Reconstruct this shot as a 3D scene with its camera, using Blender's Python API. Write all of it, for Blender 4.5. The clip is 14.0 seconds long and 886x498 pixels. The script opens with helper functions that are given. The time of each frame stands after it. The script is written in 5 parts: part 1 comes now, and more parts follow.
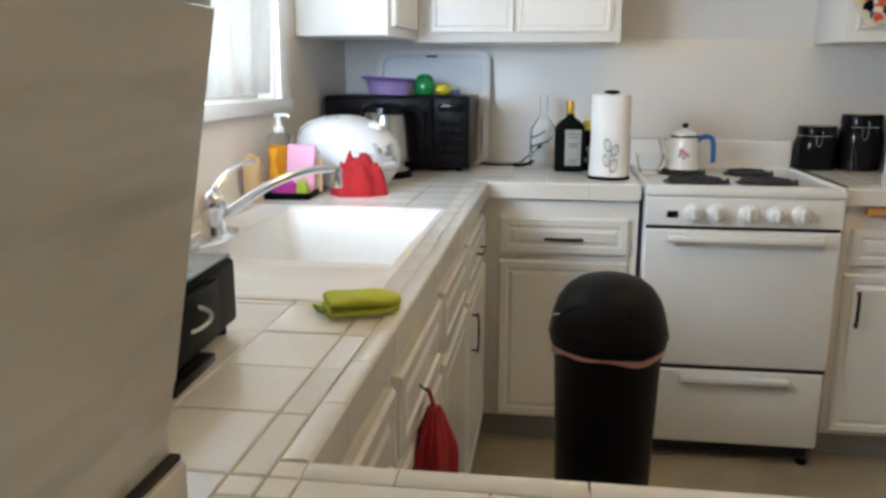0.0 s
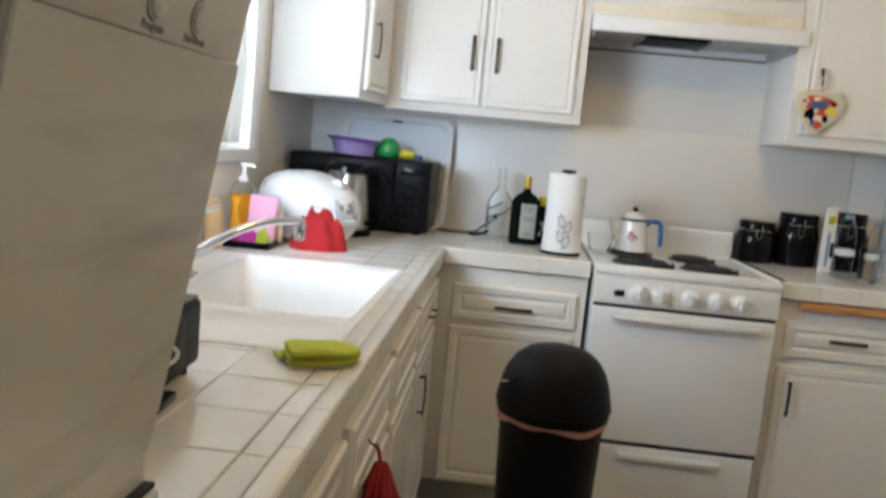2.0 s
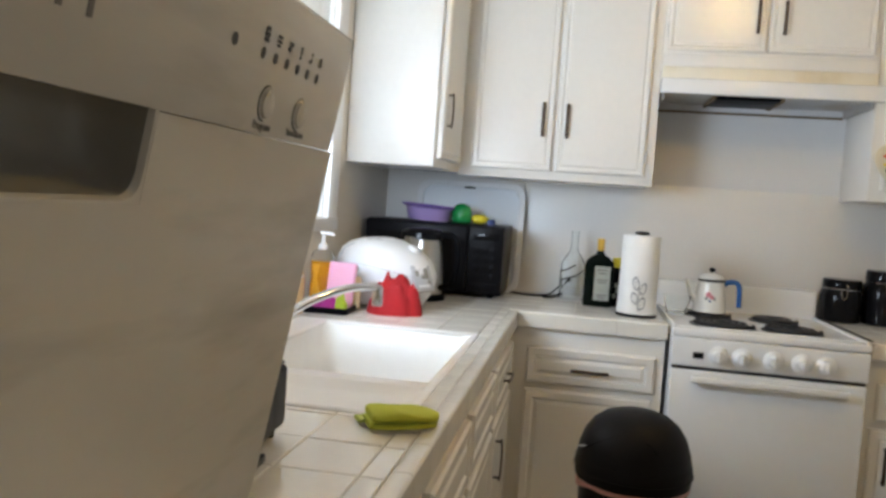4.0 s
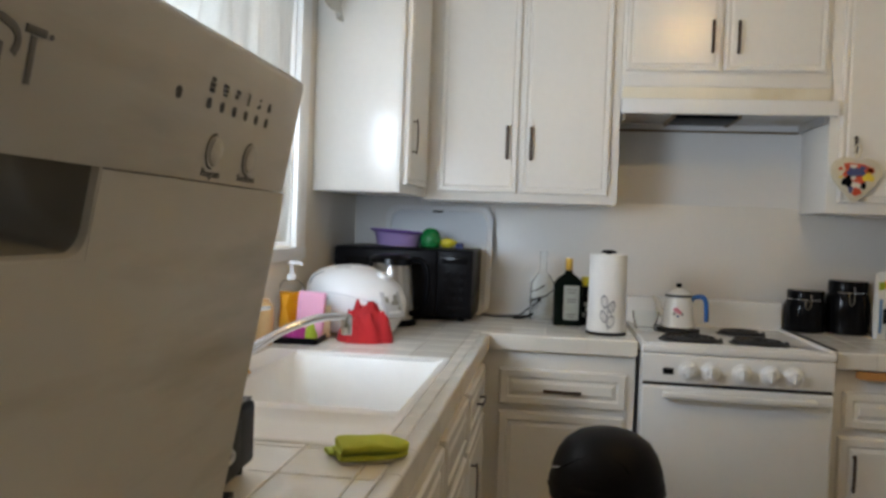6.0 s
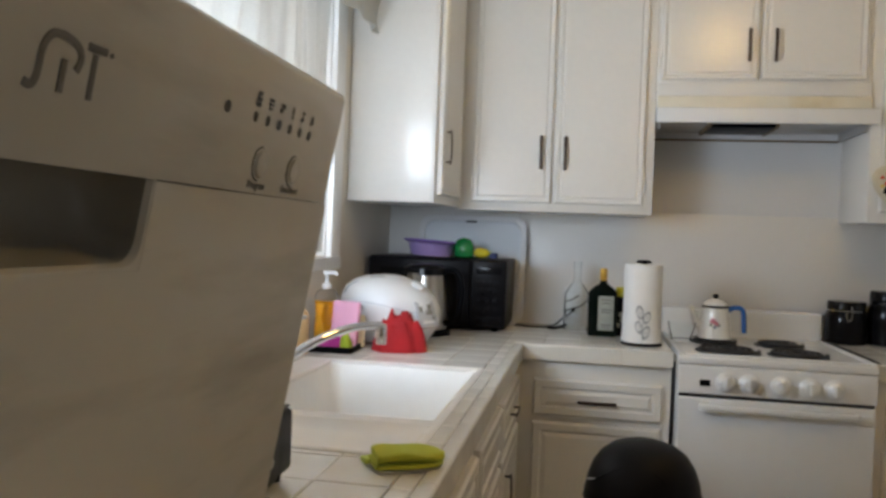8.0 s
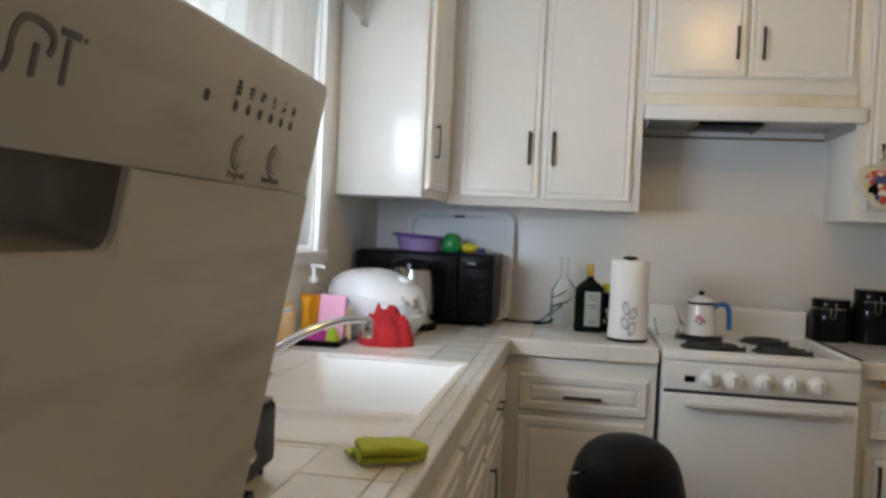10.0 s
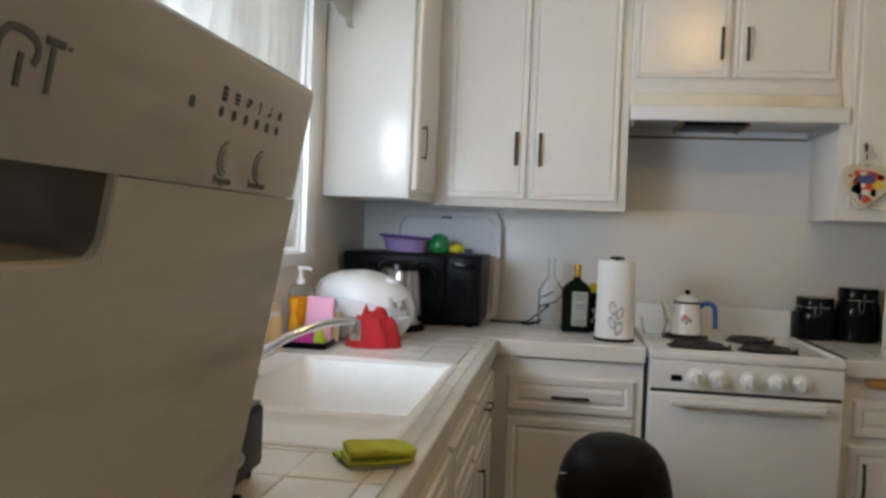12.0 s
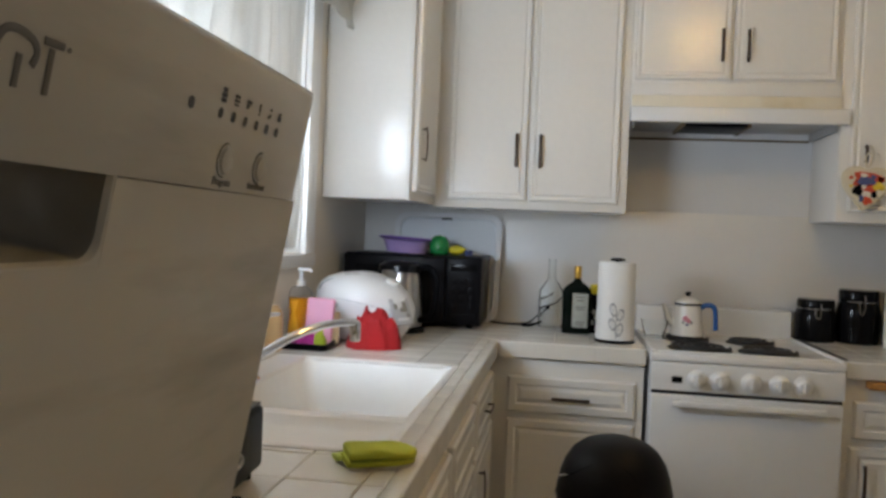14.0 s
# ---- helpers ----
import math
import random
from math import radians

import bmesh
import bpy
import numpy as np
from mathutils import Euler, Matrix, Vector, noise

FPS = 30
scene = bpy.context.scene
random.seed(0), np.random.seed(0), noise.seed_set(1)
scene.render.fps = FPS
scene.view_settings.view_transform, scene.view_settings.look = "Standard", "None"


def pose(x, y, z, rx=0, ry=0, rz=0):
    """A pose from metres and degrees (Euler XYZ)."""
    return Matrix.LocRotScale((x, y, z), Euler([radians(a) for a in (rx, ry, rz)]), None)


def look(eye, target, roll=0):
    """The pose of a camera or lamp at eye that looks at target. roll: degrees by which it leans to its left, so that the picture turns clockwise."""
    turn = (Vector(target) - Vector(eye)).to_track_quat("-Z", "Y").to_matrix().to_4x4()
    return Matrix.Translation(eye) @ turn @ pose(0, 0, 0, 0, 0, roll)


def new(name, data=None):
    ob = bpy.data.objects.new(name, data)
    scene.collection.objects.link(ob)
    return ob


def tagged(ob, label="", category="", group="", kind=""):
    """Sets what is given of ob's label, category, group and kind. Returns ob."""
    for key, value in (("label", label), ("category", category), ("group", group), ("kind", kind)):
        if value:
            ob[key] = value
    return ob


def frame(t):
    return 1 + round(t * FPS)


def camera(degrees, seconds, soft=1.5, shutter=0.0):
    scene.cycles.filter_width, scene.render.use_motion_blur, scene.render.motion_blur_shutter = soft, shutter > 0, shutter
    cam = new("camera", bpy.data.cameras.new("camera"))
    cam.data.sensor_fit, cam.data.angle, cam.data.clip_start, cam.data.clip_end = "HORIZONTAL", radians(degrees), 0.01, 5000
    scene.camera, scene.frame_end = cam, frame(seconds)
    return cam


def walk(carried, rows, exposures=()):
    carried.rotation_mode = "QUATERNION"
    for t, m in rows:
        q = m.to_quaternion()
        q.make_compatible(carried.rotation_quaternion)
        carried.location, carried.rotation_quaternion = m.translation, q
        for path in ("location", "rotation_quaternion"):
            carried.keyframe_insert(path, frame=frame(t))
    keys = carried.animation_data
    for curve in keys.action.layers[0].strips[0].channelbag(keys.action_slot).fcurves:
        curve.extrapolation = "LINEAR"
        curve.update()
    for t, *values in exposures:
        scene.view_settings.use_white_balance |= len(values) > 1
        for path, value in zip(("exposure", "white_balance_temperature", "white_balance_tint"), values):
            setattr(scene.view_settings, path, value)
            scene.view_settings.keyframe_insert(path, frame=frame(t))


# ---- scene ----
cam = camera(58.94, 14.0, soft=3.0, shutter=0.4)
ROWS = [
    (0.0, 0.2033, -2.5230, 1.2463, 7.931, -12.363, 0.074),
    (0.5, 0.1802, -2.5224, 1.2162, 7.811, -11.350, 0.772),
    (1.0, 0.1822, -2.5451, 1.2463, 8.402, -13.175, 5.258),
    (1.5, 0.1777, -2.5348, 1.2293, 6.273, -12.322, 4.325),
    (2.0, 0.1809, -2.5702, 1.2471, 4.124, -7.469, 5.351),
    (2.5, 0.1687, -2.5829, 1.2548, 6.965, -5.566, 6.265),
    (2.7, 0.1883, -2.5816, 1.2532, 8.860, -5.770, 3.064),
    (4.8, 0.1760, -2.6164, 1.2621, 10.274, -2.243, 4.453),
    (5.0, 0.1821, -2.6144, 1.2634, 10.658, -2.293, 3.634),
    (5.5, 0.1807, -2.5977, 1.2637, 7.177, -2.884, 3.997),
    (6.0, 0.1945, -2.6118, 1.2678, 7.890, -1.688, 2.109),
    (6.5, 0.1918, -2.6226, 1.2655, 8.764, -0.904, 2.652),
    (7.0, 0.1942, -2.6177, 1.2714, 8.670, -0.966, 2.008),
    (7.5, 0.1970, -2.6175, 1.2664, 8.996, -1.243, 1.806),
    (8.0, 0.1907, -2.6186, 1.2679, 10.283, -1.053, 2.115),
    (8.2, 0.1877, -2.6183, 1.2668, 11.146, -1.270, 2.510),
    (10.3, 0.1970, -2.6176, 1.2658, 8.822, -1.309, 2.362),
    (10.5, 0.1971, -2.6183, 1.2672, 8.486, -1.040, 2.202),
    (11.0, 0.1970, -2.6187, 1.2678, 8.562, -1.281, 2.262),
    (11.5, 0.1969, -2.6201, 1.2680, 8.550, -1.329, 2.325),
    (12.0, 0.1969, -2.6193, 1.2685, 8.556, -1.307, 2.328),
    (12.5, 0.1971, -2.6150, 1.2684, 8.576, -1.248, 2.356),
    (13.0, 0.1970, -2.6198, 1.2686, 8.561, -1.182, 2.312),
    (14.0, 0.1971, -2.6181, 1.2686, 8.595, -1.204, 2.361),
]
walk(cam, [(t, pose(x, y, z, 90 + pitch, 0, yaw) @ pose(0, 0, 0, 0, 0, roll)) for t, x, y, z, yaw, pitch, roll in ROWS],
     exposures=[(0.0, 0.42, 6150, 13), (1.5, 0.36, 6250, 14), (2.0, 0.41, 6200, 14), (2.7, 0.35, 6300, 14), (5.0, 0.16, 6400, 14), (5.5, -0.09, 6450, 14), (6.5, -0.19, 6450, 14), (7.5, -0.22, 6500, 15), (10.5, -0.20, 6450, 15), (11.0, -0.25, 6450, 15), (14.0, -0.31, 6500, 15)])

# ---- world, daylight and lamps ----
world = bpy.data.worlds.new("sky_world")
scene.world = world
world.use_nodes = True
_wn = world.node_tree.nodes
_sky = _wn.new("ShaderNodeTexSky")
_sky.sky_type = "NISHITA"
_sky.sun_disc = False
_sky.sun_elevation, _sky.sun_rotation = radians(49), radians(67)
world.node_tree.links.new(_sky.outputs[0], _wn["Background"].inputs[0])
_wn["Background"].inputs[1].default_value = 0.06


def area_lamp(name, at, target, sx, sy, watts, colour):
    data = bpy.data.lights.new(name, "AREA")
    data.shape, data.size, data.size_y, data.energy, data.color = "RECTANGLE", sx, sy, watts, colour
    ob = new(name, data)
    ob.matrix_world = look(at, target)
    return ob


sun_data = bpy.data.lights.new("sun", "SUN")
sun_data.energy, sun_data.angle, sun_data.color = 2.0, radians(0.5), (1.0, 0.95, 0.88)
sun_ob = new("sun", sun_data)
sun_ob.matrix_world = look((7, 3, 9), (0, 0, 0))
area_lamp("sky_light_sink_window", (-0.645, -1.05, 1.41), (-0.25, 0.15, 2.08), 0.56, 0.40, 16.0, (0.72, 0.87, 1.0))
# Lamp added at an unseen side opening to light the camera-facing fronts
area_lamp("unseen_side_window_light", (-0.70, -3.45, 1.68), (0.55, 0.3, 1.55), 0.95, 0.8, 4.6, (0.86, 0.93, 1.0))
# Fill lamp added in an unseen far opening to lift the dishwasher front
area_lamp("far_fill_light", (4.19, -2.60, 1.55), (0.0, -2.45, 1.2), 1.1, 0.95, 3.0, (0.92, 0.97, 1.0))
bulb_data = bpy.data.lights.new("ceiling_bulb", "POINT")
bulb_data.energy, bulb_data.color, bulb_data.shadow_soft_size = 12.0, (1.0, 0.65, 0.17), 0.06
bulb_ob = new("ceiling_bulb", bulb_data)
bulb_ob.location = (0.87, -1.20, 2.37)


# ---- materials ----
def material(name, colour, rough=0.5, metal=0.0, var=0.06, scale=6.0, fine=60.0, bump=0.0, dirt=None, dirt_amount=0.0,
             trans=0.0, coat=0.0, ior=1.5, island=0.0, dirt_scale=3.0, spec=0.5, stretch=None):
    m = bpy.data.materials.new(name)
    m.use_nodes = True
    nt = m.node_tree
    n, l = nt.nodes, nt.links
    b = n["Principled BSDF"]
    b.inputs["Roughness"].default_value, b.inputs["Metallic"].default_value = rough, metal
    b.inputs["Transmission Weight"].default_value, b.inputs["Coat Weight"].default_value = trans, coat
    b.inputs["IOR"].default_value, b.inputs["Specular IOR Level"].default_value = ior, spec
    co = n.new("ShaderNodeTexCoord")
    big, small = n.new("ShaderNodeTexNoise"), n.new("ShaderNodeTexNoise")
    big.inputs["Scale"].default_value, big.inputs["Detail"].default_value = scale, 4.0
    small.inputs["Scale"].default_value, small.inputs["Detail"].default_value = fine, 3.0
    l.new(co.outputs["Object"], big.inputs["Vector"])
    l.new(co.outputs["Object"], small.inputs["Vector"])
    add = n.new("ShaderNodeMath")
    add.operation = "MULTIPLY_ADD"
    l.new(small.outputs["Fac"], add.inputs[0])
    add.inputs[1].default_value = 0.5
    l.new(big.outputs["Fac"], add.inputs[2])
    ramp = n.new("ShaderNodeMapRange")
    l.new(add.outputs[0], ramp.inputs["Value"])
    ramp.inputs["From Min"].default_value, ramp.inputs["From Max"].default_value = 0.45, 1.05
    ramp.inputs["To Min"].default_value, ramp.inputs["To Max"].default_value = 1.0 - var, 1.0 + var
    mul = n.new("ShaderNodeMix")
    mul.data_type, mul.blend_type = "RGBA", "MULTIPLY"
    mul.inputs["Factor"].default_value = 1.0
    mul.inputs["A"].default_value = (*colour, 1)
    l.new(ramp.outputs["Result"], mul.inputs["B"])
    out = mul.outputs["Result"]
    if island:
        info = n.new("ShaderNodeObjectInfo")
        rr = n.new("ShaderNodeMapRange")
        l.new(info.outputs["Random"], rr.inputs["Value"])
        rr.inputs["To Min"].default_value, rr.inputs["To Max"].default_value = 1.0 - island, 1.0 + island * 0.5
        m2 = n.new("ShaderNodeMix")
        m2.data_type, m2.blend_type = "RGBA", "MULTIPLY"
        m2.inputs["Factor"].default_value = 1.0
        l.new(out, m2.inputs["A"])
        l.new(rr.outputs["Result"], m2.inputs["B"])
        out = m2.outputs["Result"]
    if dirt:
        dn = n.new("ShaderNodeTexNoise")
        dn.inputs["Scale"].default_value, dn.inputs["Detail"].default_value = dirt_scale, 6.0
        if stretch:
            mp_ = n.new("ShaderNodeMapping")
            mp_.inputs["Rotation"].default_value = (0, 0, radians(28))
            mp_.inputs["Scale"].default_value = stretch
            l.new(co.outputs["Object"], mp_.inputs["Vector"])
            l.new(mp_.outputs["Vector"], dn.inputs["Vector"])
        else:
            l.new(co.outputs["Object"], dn.inputs["Vector"])
        dr = n.new("ShaderNodeMapRange")
        l.new(dn.outputs["Fac"], dr.inputs["Value"])
        dr.inputs["From Min"].default_value, dr.inputs["From Max"].default_value = 0.5, 0.72
        dr.inputs["To Min"].default_value, dr.inputs["To Max"].default_value = 0.0, dirt_amount
        m3 = n.new("ShaderNodeMix")
        m3.data_type = "RGBA"
        l.new(dr.outputs["Result"], m3.inputs["Factor"])
        l.new(out, m3.inputs["A"])
        m3.inputs["B"].default_value = (*dirt, 1)
        out = m3.outputs["Result"]
    l.new(out, b.inputs["Base Color"])
    rg = n.new("ShaderNodeMapRange")
    l.new(big.outputs["Fac"], rg.inputs["Value"])
    rg.inputs["To Min"].default_value, rg.inputs["To Max"].default_value = max(rough - 0.08, 0.02), min(rough + 0.1, 1.0)
    l.new(rg.outputs["Result"], b.inputs["Roughness"])
    if bump:
        bp = n.new("ShaderNodeBump")
        bp.inputs["Strength"].default_value, bp.inputs["Distance"].default_value = bump, 0.002
        l.new(small.outputs["Fac"], bp.inputs["Height"])
        l.new(bp.outputs["Normal"], b.inputs["Normal"])
    return m


PAINT = material("cabinet_paint", (0.80, 0.775, 0.725), 0.21, var=0.035, scale=3, fine=45, bump=0.05, dirt=(0.70, 0.65, 0.54), dirt_amount=0.08)
GREASE = material("greasy_paint", (0.78, 0.73, 0.60), 0.42, var=0.05, scale=4, fine=30, bump=0.12, dirt=(0.60, 0.46, 0.22), dirt_amount=0.55, dirt_scale=5)
TRIM = material("trim_paint", (0.84, 0.83, 0.80), 0.35, var=0.03, scale=4, fine=50, bump=0.1)
WALL = material("wall_paint", (0.70, 0.70, 0.70), 0.45, var=0.03, scale=2, fine=90, bump=0.15)
SPLASH = material("backsplash_laminate", (0.77, 0.75, 0.72), 0.32, var=0.03, scale=3, fine=70, bump=0.08, dirt=(0.70, 0.64, 0.52), dirt_amount=0.2)
# Tan for added unseen walls, dark so little light bounces onto the dishwasher
WALLT = material("unseen_tan_wall", (0.38, 0.345, 0.285), 0.6, var=0.05, scale=2, fine=90, bump=0.2)
WALLW = material("wall_warm", (0.80, 0.74, 0.64), 0.45, var=0.03, scale=2, fine=90, bump=0.15)
CEIL = material("ceiling_paint", (0.80, 0.79, 0.76), 0.8, var=0.03, scale=3, fine=120, bump=0.3)
FLOOR = material("floor_vinyl", (0.36, 0.31, 0.22), 0.4, var=0.14, scale=5, fine=70, bump=0.1, dirt=(0.22, 0.18, 0.12), dirt_amount=0.4)
TILE = material("counter_tile", (0.80, 0.77, 0.70), 0.2, var=0.03, scale=8, fine=60, bump=0.06, island=0.06, coat=0.2)
WTILE = material("wall_tile", (0.78, 0.78, 0.76), 0.22, var=0.03, scale=8, fine=60, bump=0.05, island=0.05)
GROUT = material("grout", (0.75, 0.70, 0.62), 0.9, var=0.15, scale=12, fine=150, bump=0.3, dirt=(0.46, 0.38, 0.28), dirt_amount=0.5)
GROUTC = material("pale_grout", (0.77, 0.735, 0.66), 0.9, var=0.06, scale=12, fine=150, bump=0.3, dirt=(0.62, 0.55, 0.44), dirt_amount=0.35)
SINK = material("sink_enamel", (0.84, 0.825, 0.79), 0.30, var=0.03, scale=5, fine=40, dirt=(0.66, 0.58, 0.46), dirt_amount=0.25, coat=0.05)
ENAMEL = material("stove_enamel", (0.82, 0.82, 0.81), 0.22, var=0.02, scale=5, fine=50, dirt=(0.70, 0.64, 0.52), dirt_amount=0.12, coat=0.2)
# Dark diagonal streaks in the colour serve as wiping smears and painted reflections
APPLI = material("appliance_plastic", (0.59, 0.562, 0.50), 0.24, var=0.03, scale=3, fine=35, bump=0.04, dirt=(0.30, 0.275, 0.22), dirt_amount=0.55, dirt_scale=4, stretch=(1.0, 5.0, 1.0))
WPLAST = material("white_plastic", (0.82, 0.82, 0.82), 0.3, var=0.02, scale=6, fine=60)
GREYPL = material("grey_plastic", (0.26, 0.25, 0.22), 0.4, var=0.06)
PRINT = material("print_ink", (0.035, 0.033, 0.03), 0.5, var=0.1)
PRINTG = material("grey_print_ink", (0.16, 0.15, 0.14), 0.5, var=0.1)
BLACK = material("black_plastic", (0.005, 0.005, 0.006), 0.30, var=0.2, scale=10, fine=90, bump=0.05, spec=0.02)
BLACKG = material("black_gloss", (0.006, 0.006, 0.007), 0.12, var=0.2, scale=10, fine=90, spec=0.14)
TOPGREY = material("dark_grey_enamel", (0.11, 0.12, 0.125), 0.22, var=0.08, scale=8, fine=80, spec=0.6)
MWBLACK = material("microwave_black", (0.008, 0.0075, 0.009), 0.32, var=0.15, scale=10, fine=90, spec=0.07)
BINM = material("bin_plastic", (0.006, 0.0055, 0.006), 0.45, var=0.25, scale=6, fine=120, bump=0.2, dirt=(0.016, 0.015, 0.016), dirt_amount=0.4, spec=0.12)
DARK = material("dark_gap", (0.02, 0.018, 0.016), 0.8, var=0.2)
CHROME = material("chrome", (0.80, 0.81, 0.83), 0.12, metal=1.0, var=0.03)
STEEL = material("brushed_steel", (0.55, 0.53, 0.50), 0.3, metal=1.0, var=0.08, scale=9, fine=200)
BRONZE = material("bronze_handle", (0.075, 0.052, 0.04), 0.4, metal=0.7, var=0.25, scale=20, fine=150)
RED = material("red_cloth", (0.42, 0.014, 0.018), 0.9, var=0.22, scale=12, fine=260, bump=0.6)
DRED = material("dark_red_towel", (0.30, 0.012, 0.016), 0.95, var=0.25, scale=16, fine=260, bump=0.7)
GREENM = material("green_microfibre", (0.52, 0.56, 0.05), 0.9, var=0.12, scale=14, fine=320, bump=0.6)
LIMEP = material("pale_green_microfibre", (0.58, 0.66, 0.14), 0.9, var=0.12, scale=14, fine=320, bump=0.6)
GREEND = material("green_trim", (0.20, 0.27, 0.02), 0.9, var=0.1, fine=300)
PINK = material("pink_sponge", (0.80, 0.40, 0.55), 0.9, var=0.08, fine=220, bump=0.6)
MAGENTA = material("magenta_cloth", (0.42, 0.03, 0.24), 0.85, var=0.15, fine=200, bump=0.5)
LIME = material("lime_sponge", (0.36, 0.46, 0.03), 0.85, var=0.15, fine=200, bump=0.5)
CREAMSP = material("cream_sponge", (0.74, 0.62, 0.38), 0.9, var=0.1, fine=200, bump=0.5)
ORANGE = material("orange_soap", (0.95, 0.36, 0.01), 0.12, var=0.08, trans=0.18, coat=0.4)
ORANGEL = material("orange_label", (0.90, 0.42, 0.02), 0.4, var=0.15, scale=30)
TAN = material("tan_gloss", (0.52, 0.34, 0.16), 0.3, var=0.1)
PURPLE = material("purple_plastic", (0.46, 0.34, 0.68), 0.35, var=0.05)
PURPLED = material("violet_plastic", (0.22, 0.12, 0.46), 0.35, var=0.05)
GREENP = material("green_plastic", (0.01, 0.24, 0.06), 0.25, var=0.08, coat=0.3)
YELLOW = material("yellow_plastic", (0.70, 0.60, 0.03), 0.35, var=0.08)
BLUE = material("blue_enamel", (0.03, 0.12, 0.36), 0.2, var=0.15, scale=25, coat=0.3)
BLUEL = material("light_blue", (0.18, 0.34, 0.58), 0.35, var=0.08)
FROSTG = material("light_grey_plastic", (0.50, 0.51, 0.53), 0.35, var=0.04)
FROST = material("frosted_plastic", (0.82, 0.85, 0.88), 0.3, var=0.02, trans=0.15)
PAPER = material("paper_towel", (0.84, 0.83, 0.80), 0.95, var=0.03, scale=20, fine=180, bump=0.5)
BOTTLEG = material("dark_green_glass", (0.004, 0.007, 0.005), 0.10, var=0.2, spec=0.06)
LABEL = material("paper_label", (0.40, 0.40, 0.34), 0.6, var=0.12, scale=40)
GOLD = material("gold_cap", (0.62, 0.36, 0.05), 0.35, metal=0.6, var=0.1)
WOODL = material("light_wood", (0.50, 0.24, 0.07), 0.5, var=0.2, scale=10, fine=90)
KETTLE = material("kettle_enamel", (0.82, 0.80, 0.75), 0.18, var=0.02, coat=0.4)
BURN = material("burner_iron", (0.022, 0.021, 0.02), 0.55, var=0.3, scale=20, fine=160, bump=0.3)
HOODM = material("hood_underside", (0.42, 0.42, 0.42), 0.35, metal=0.3, var=0.08, dirt=(0.30, 0.20, 0.08), dirt_amount=0.6, dirt_scale=6)
RUST = material("rusty_steel", (0.17, 0.115, 0.06), 0.6, var=0.3, scale=20)
FABRIC = material("cotton_fabric", (0.66, 0.60, 0.46), 0.95, var=0.06, scale=30, fine=250, bump=0.5)
PINKBAG = material("bin_bag", (0.62, 0.30, 0.24), 0.35, var=0.15, scale=20)
KICK = material("toe_kick", (0.34, 0.33, 0.31), 0.6, var=0.15, scale=6, dirt=(0.15, 0.13, 0.11), dirt_amount=0.5)
INKR = material("ink_red", (0.62, 0.09, 0.04), 0.8, var=0.1)
INKB = material("ink_blue", (0.07, 0.09, 0.22), 0.8, var=0.1)
INKY = material("ink_yellow", (0.70, 0.52, 0.04), 0.8, var=0.1)
INKW = material("ink_white", (0.75, 0.70, 0.60), 0.8, var=0.05)
INKP = material("ink_pink", (0.60, 0.20, 0.24), 0.5, var=0.1)
INKGREY = material("ink_leaf_grey", (0.34, 0.34, 0.35), 0.9, var=0.2, scale=60)


def glass(name, tint, rough=0.02, ior=1.45):
    m = bpy.data.materials.new(name)
    m.use_nodes = True
    b = m.node_tree.nodes["Principled BSDF"]
    b.inputs["Base Color"].default_value = (*tint, 1)
    b.inputs["Roughness"].default_value = rough
    b.inputs["Transmission Weight"].default_value = 1.0
    b.inputs["IOR"].default_value = ior
    return m


GLASS = glass("clear_glass", (0.96, 0.98, 0.98), 0.02, 1.13)
PETB = glass("clear_plastic", (0.95, 0.97, 0.99), 0.05, 1.12)
PANE = glass("window_glass", (0.98, 0.99, 1.0))


def curtain_material():
    m = bpy.data.materials.new("sheer_curtain")
    m.use_nodes = True
    n, l = m.node_tree.nodes, m.node_tree.links
    n.remove(n["Principled BSDF"])
    co, wv = n.new("ShaderNodeTexCoord"), n.new("ShaderNodeTexNoise")
    wv.inputs["Scale"].default_value = 220
    l.new(co.outputs["Object"], wv.inputs["Vector"])
    rm = n.new("ShaderNodeMapRange")
    l.new(wv.outputs["Fac"], rm.inputs["Value"])
    rm.inputs["To Min"].default_value, rm.inputs["To Max"].default_value = 0.46, 0.60
    comb = n.new("ShaderNodeCombineColor")
    l.new(rm.outputs[0], comb.inputs[0])
    l.new(rm.outputs[0], comb.inputs[1])
    mm = n.new("ShaderNodeMath")
    mm.operation, mm.inputs[1].default_value = "MULTIPLY", 0.92
    l.new(rm.outputs[0], mm.inputs[0])
    l.new(mm.outputs[0], comb.inputs[2])
    d, t = n.new("ShaderNodeBsdfDiffuse"), n.new("ShaderNodeBsdfTranslucent")
    l.new(comb.outputs[0], d.inputs["Color"])
    l.new(comb.outputs[0], t.inputs["Color"])
    a, b2 = n.new("ShaderNodeMixShader"), n.new("ShaderNodeMixShader")
    tr = n.new("ShaderNodeBsdfTransparent")
    a.inputs[0].default_value, b2.inputs[0].default_value = 0.3, 0.08
    l.new(d.outputs[0], a.inputs[1])
    l.new(t.outputs[0], a.inputs[2])
    l.new(a.outputs[0], b2.inputs[1])
    l.new(tr.outputs[0], b2.inputs[2])
    l.new(b2.outputs[0], n["Material Output"].inputs["Surface"])
    return m


CURTAIN = curtain_material()


def glow(name, colour, strength):
    m = bpy.data.materials.new(name)
    m.use_nodes = True
    b = m.node_tree.nodes["Principled BSDF"]
    b.inputs["Base Color"].default_value = (*colour, 1)
    b.inputs["Emission Color"].default_value = (*colour, 1)
    b.inputs["Emission Strength"].default_value = strength
    return m


OUTSIDE = glow("bright_outdoors", (0.92, 0.96, 1.0), 2.6)
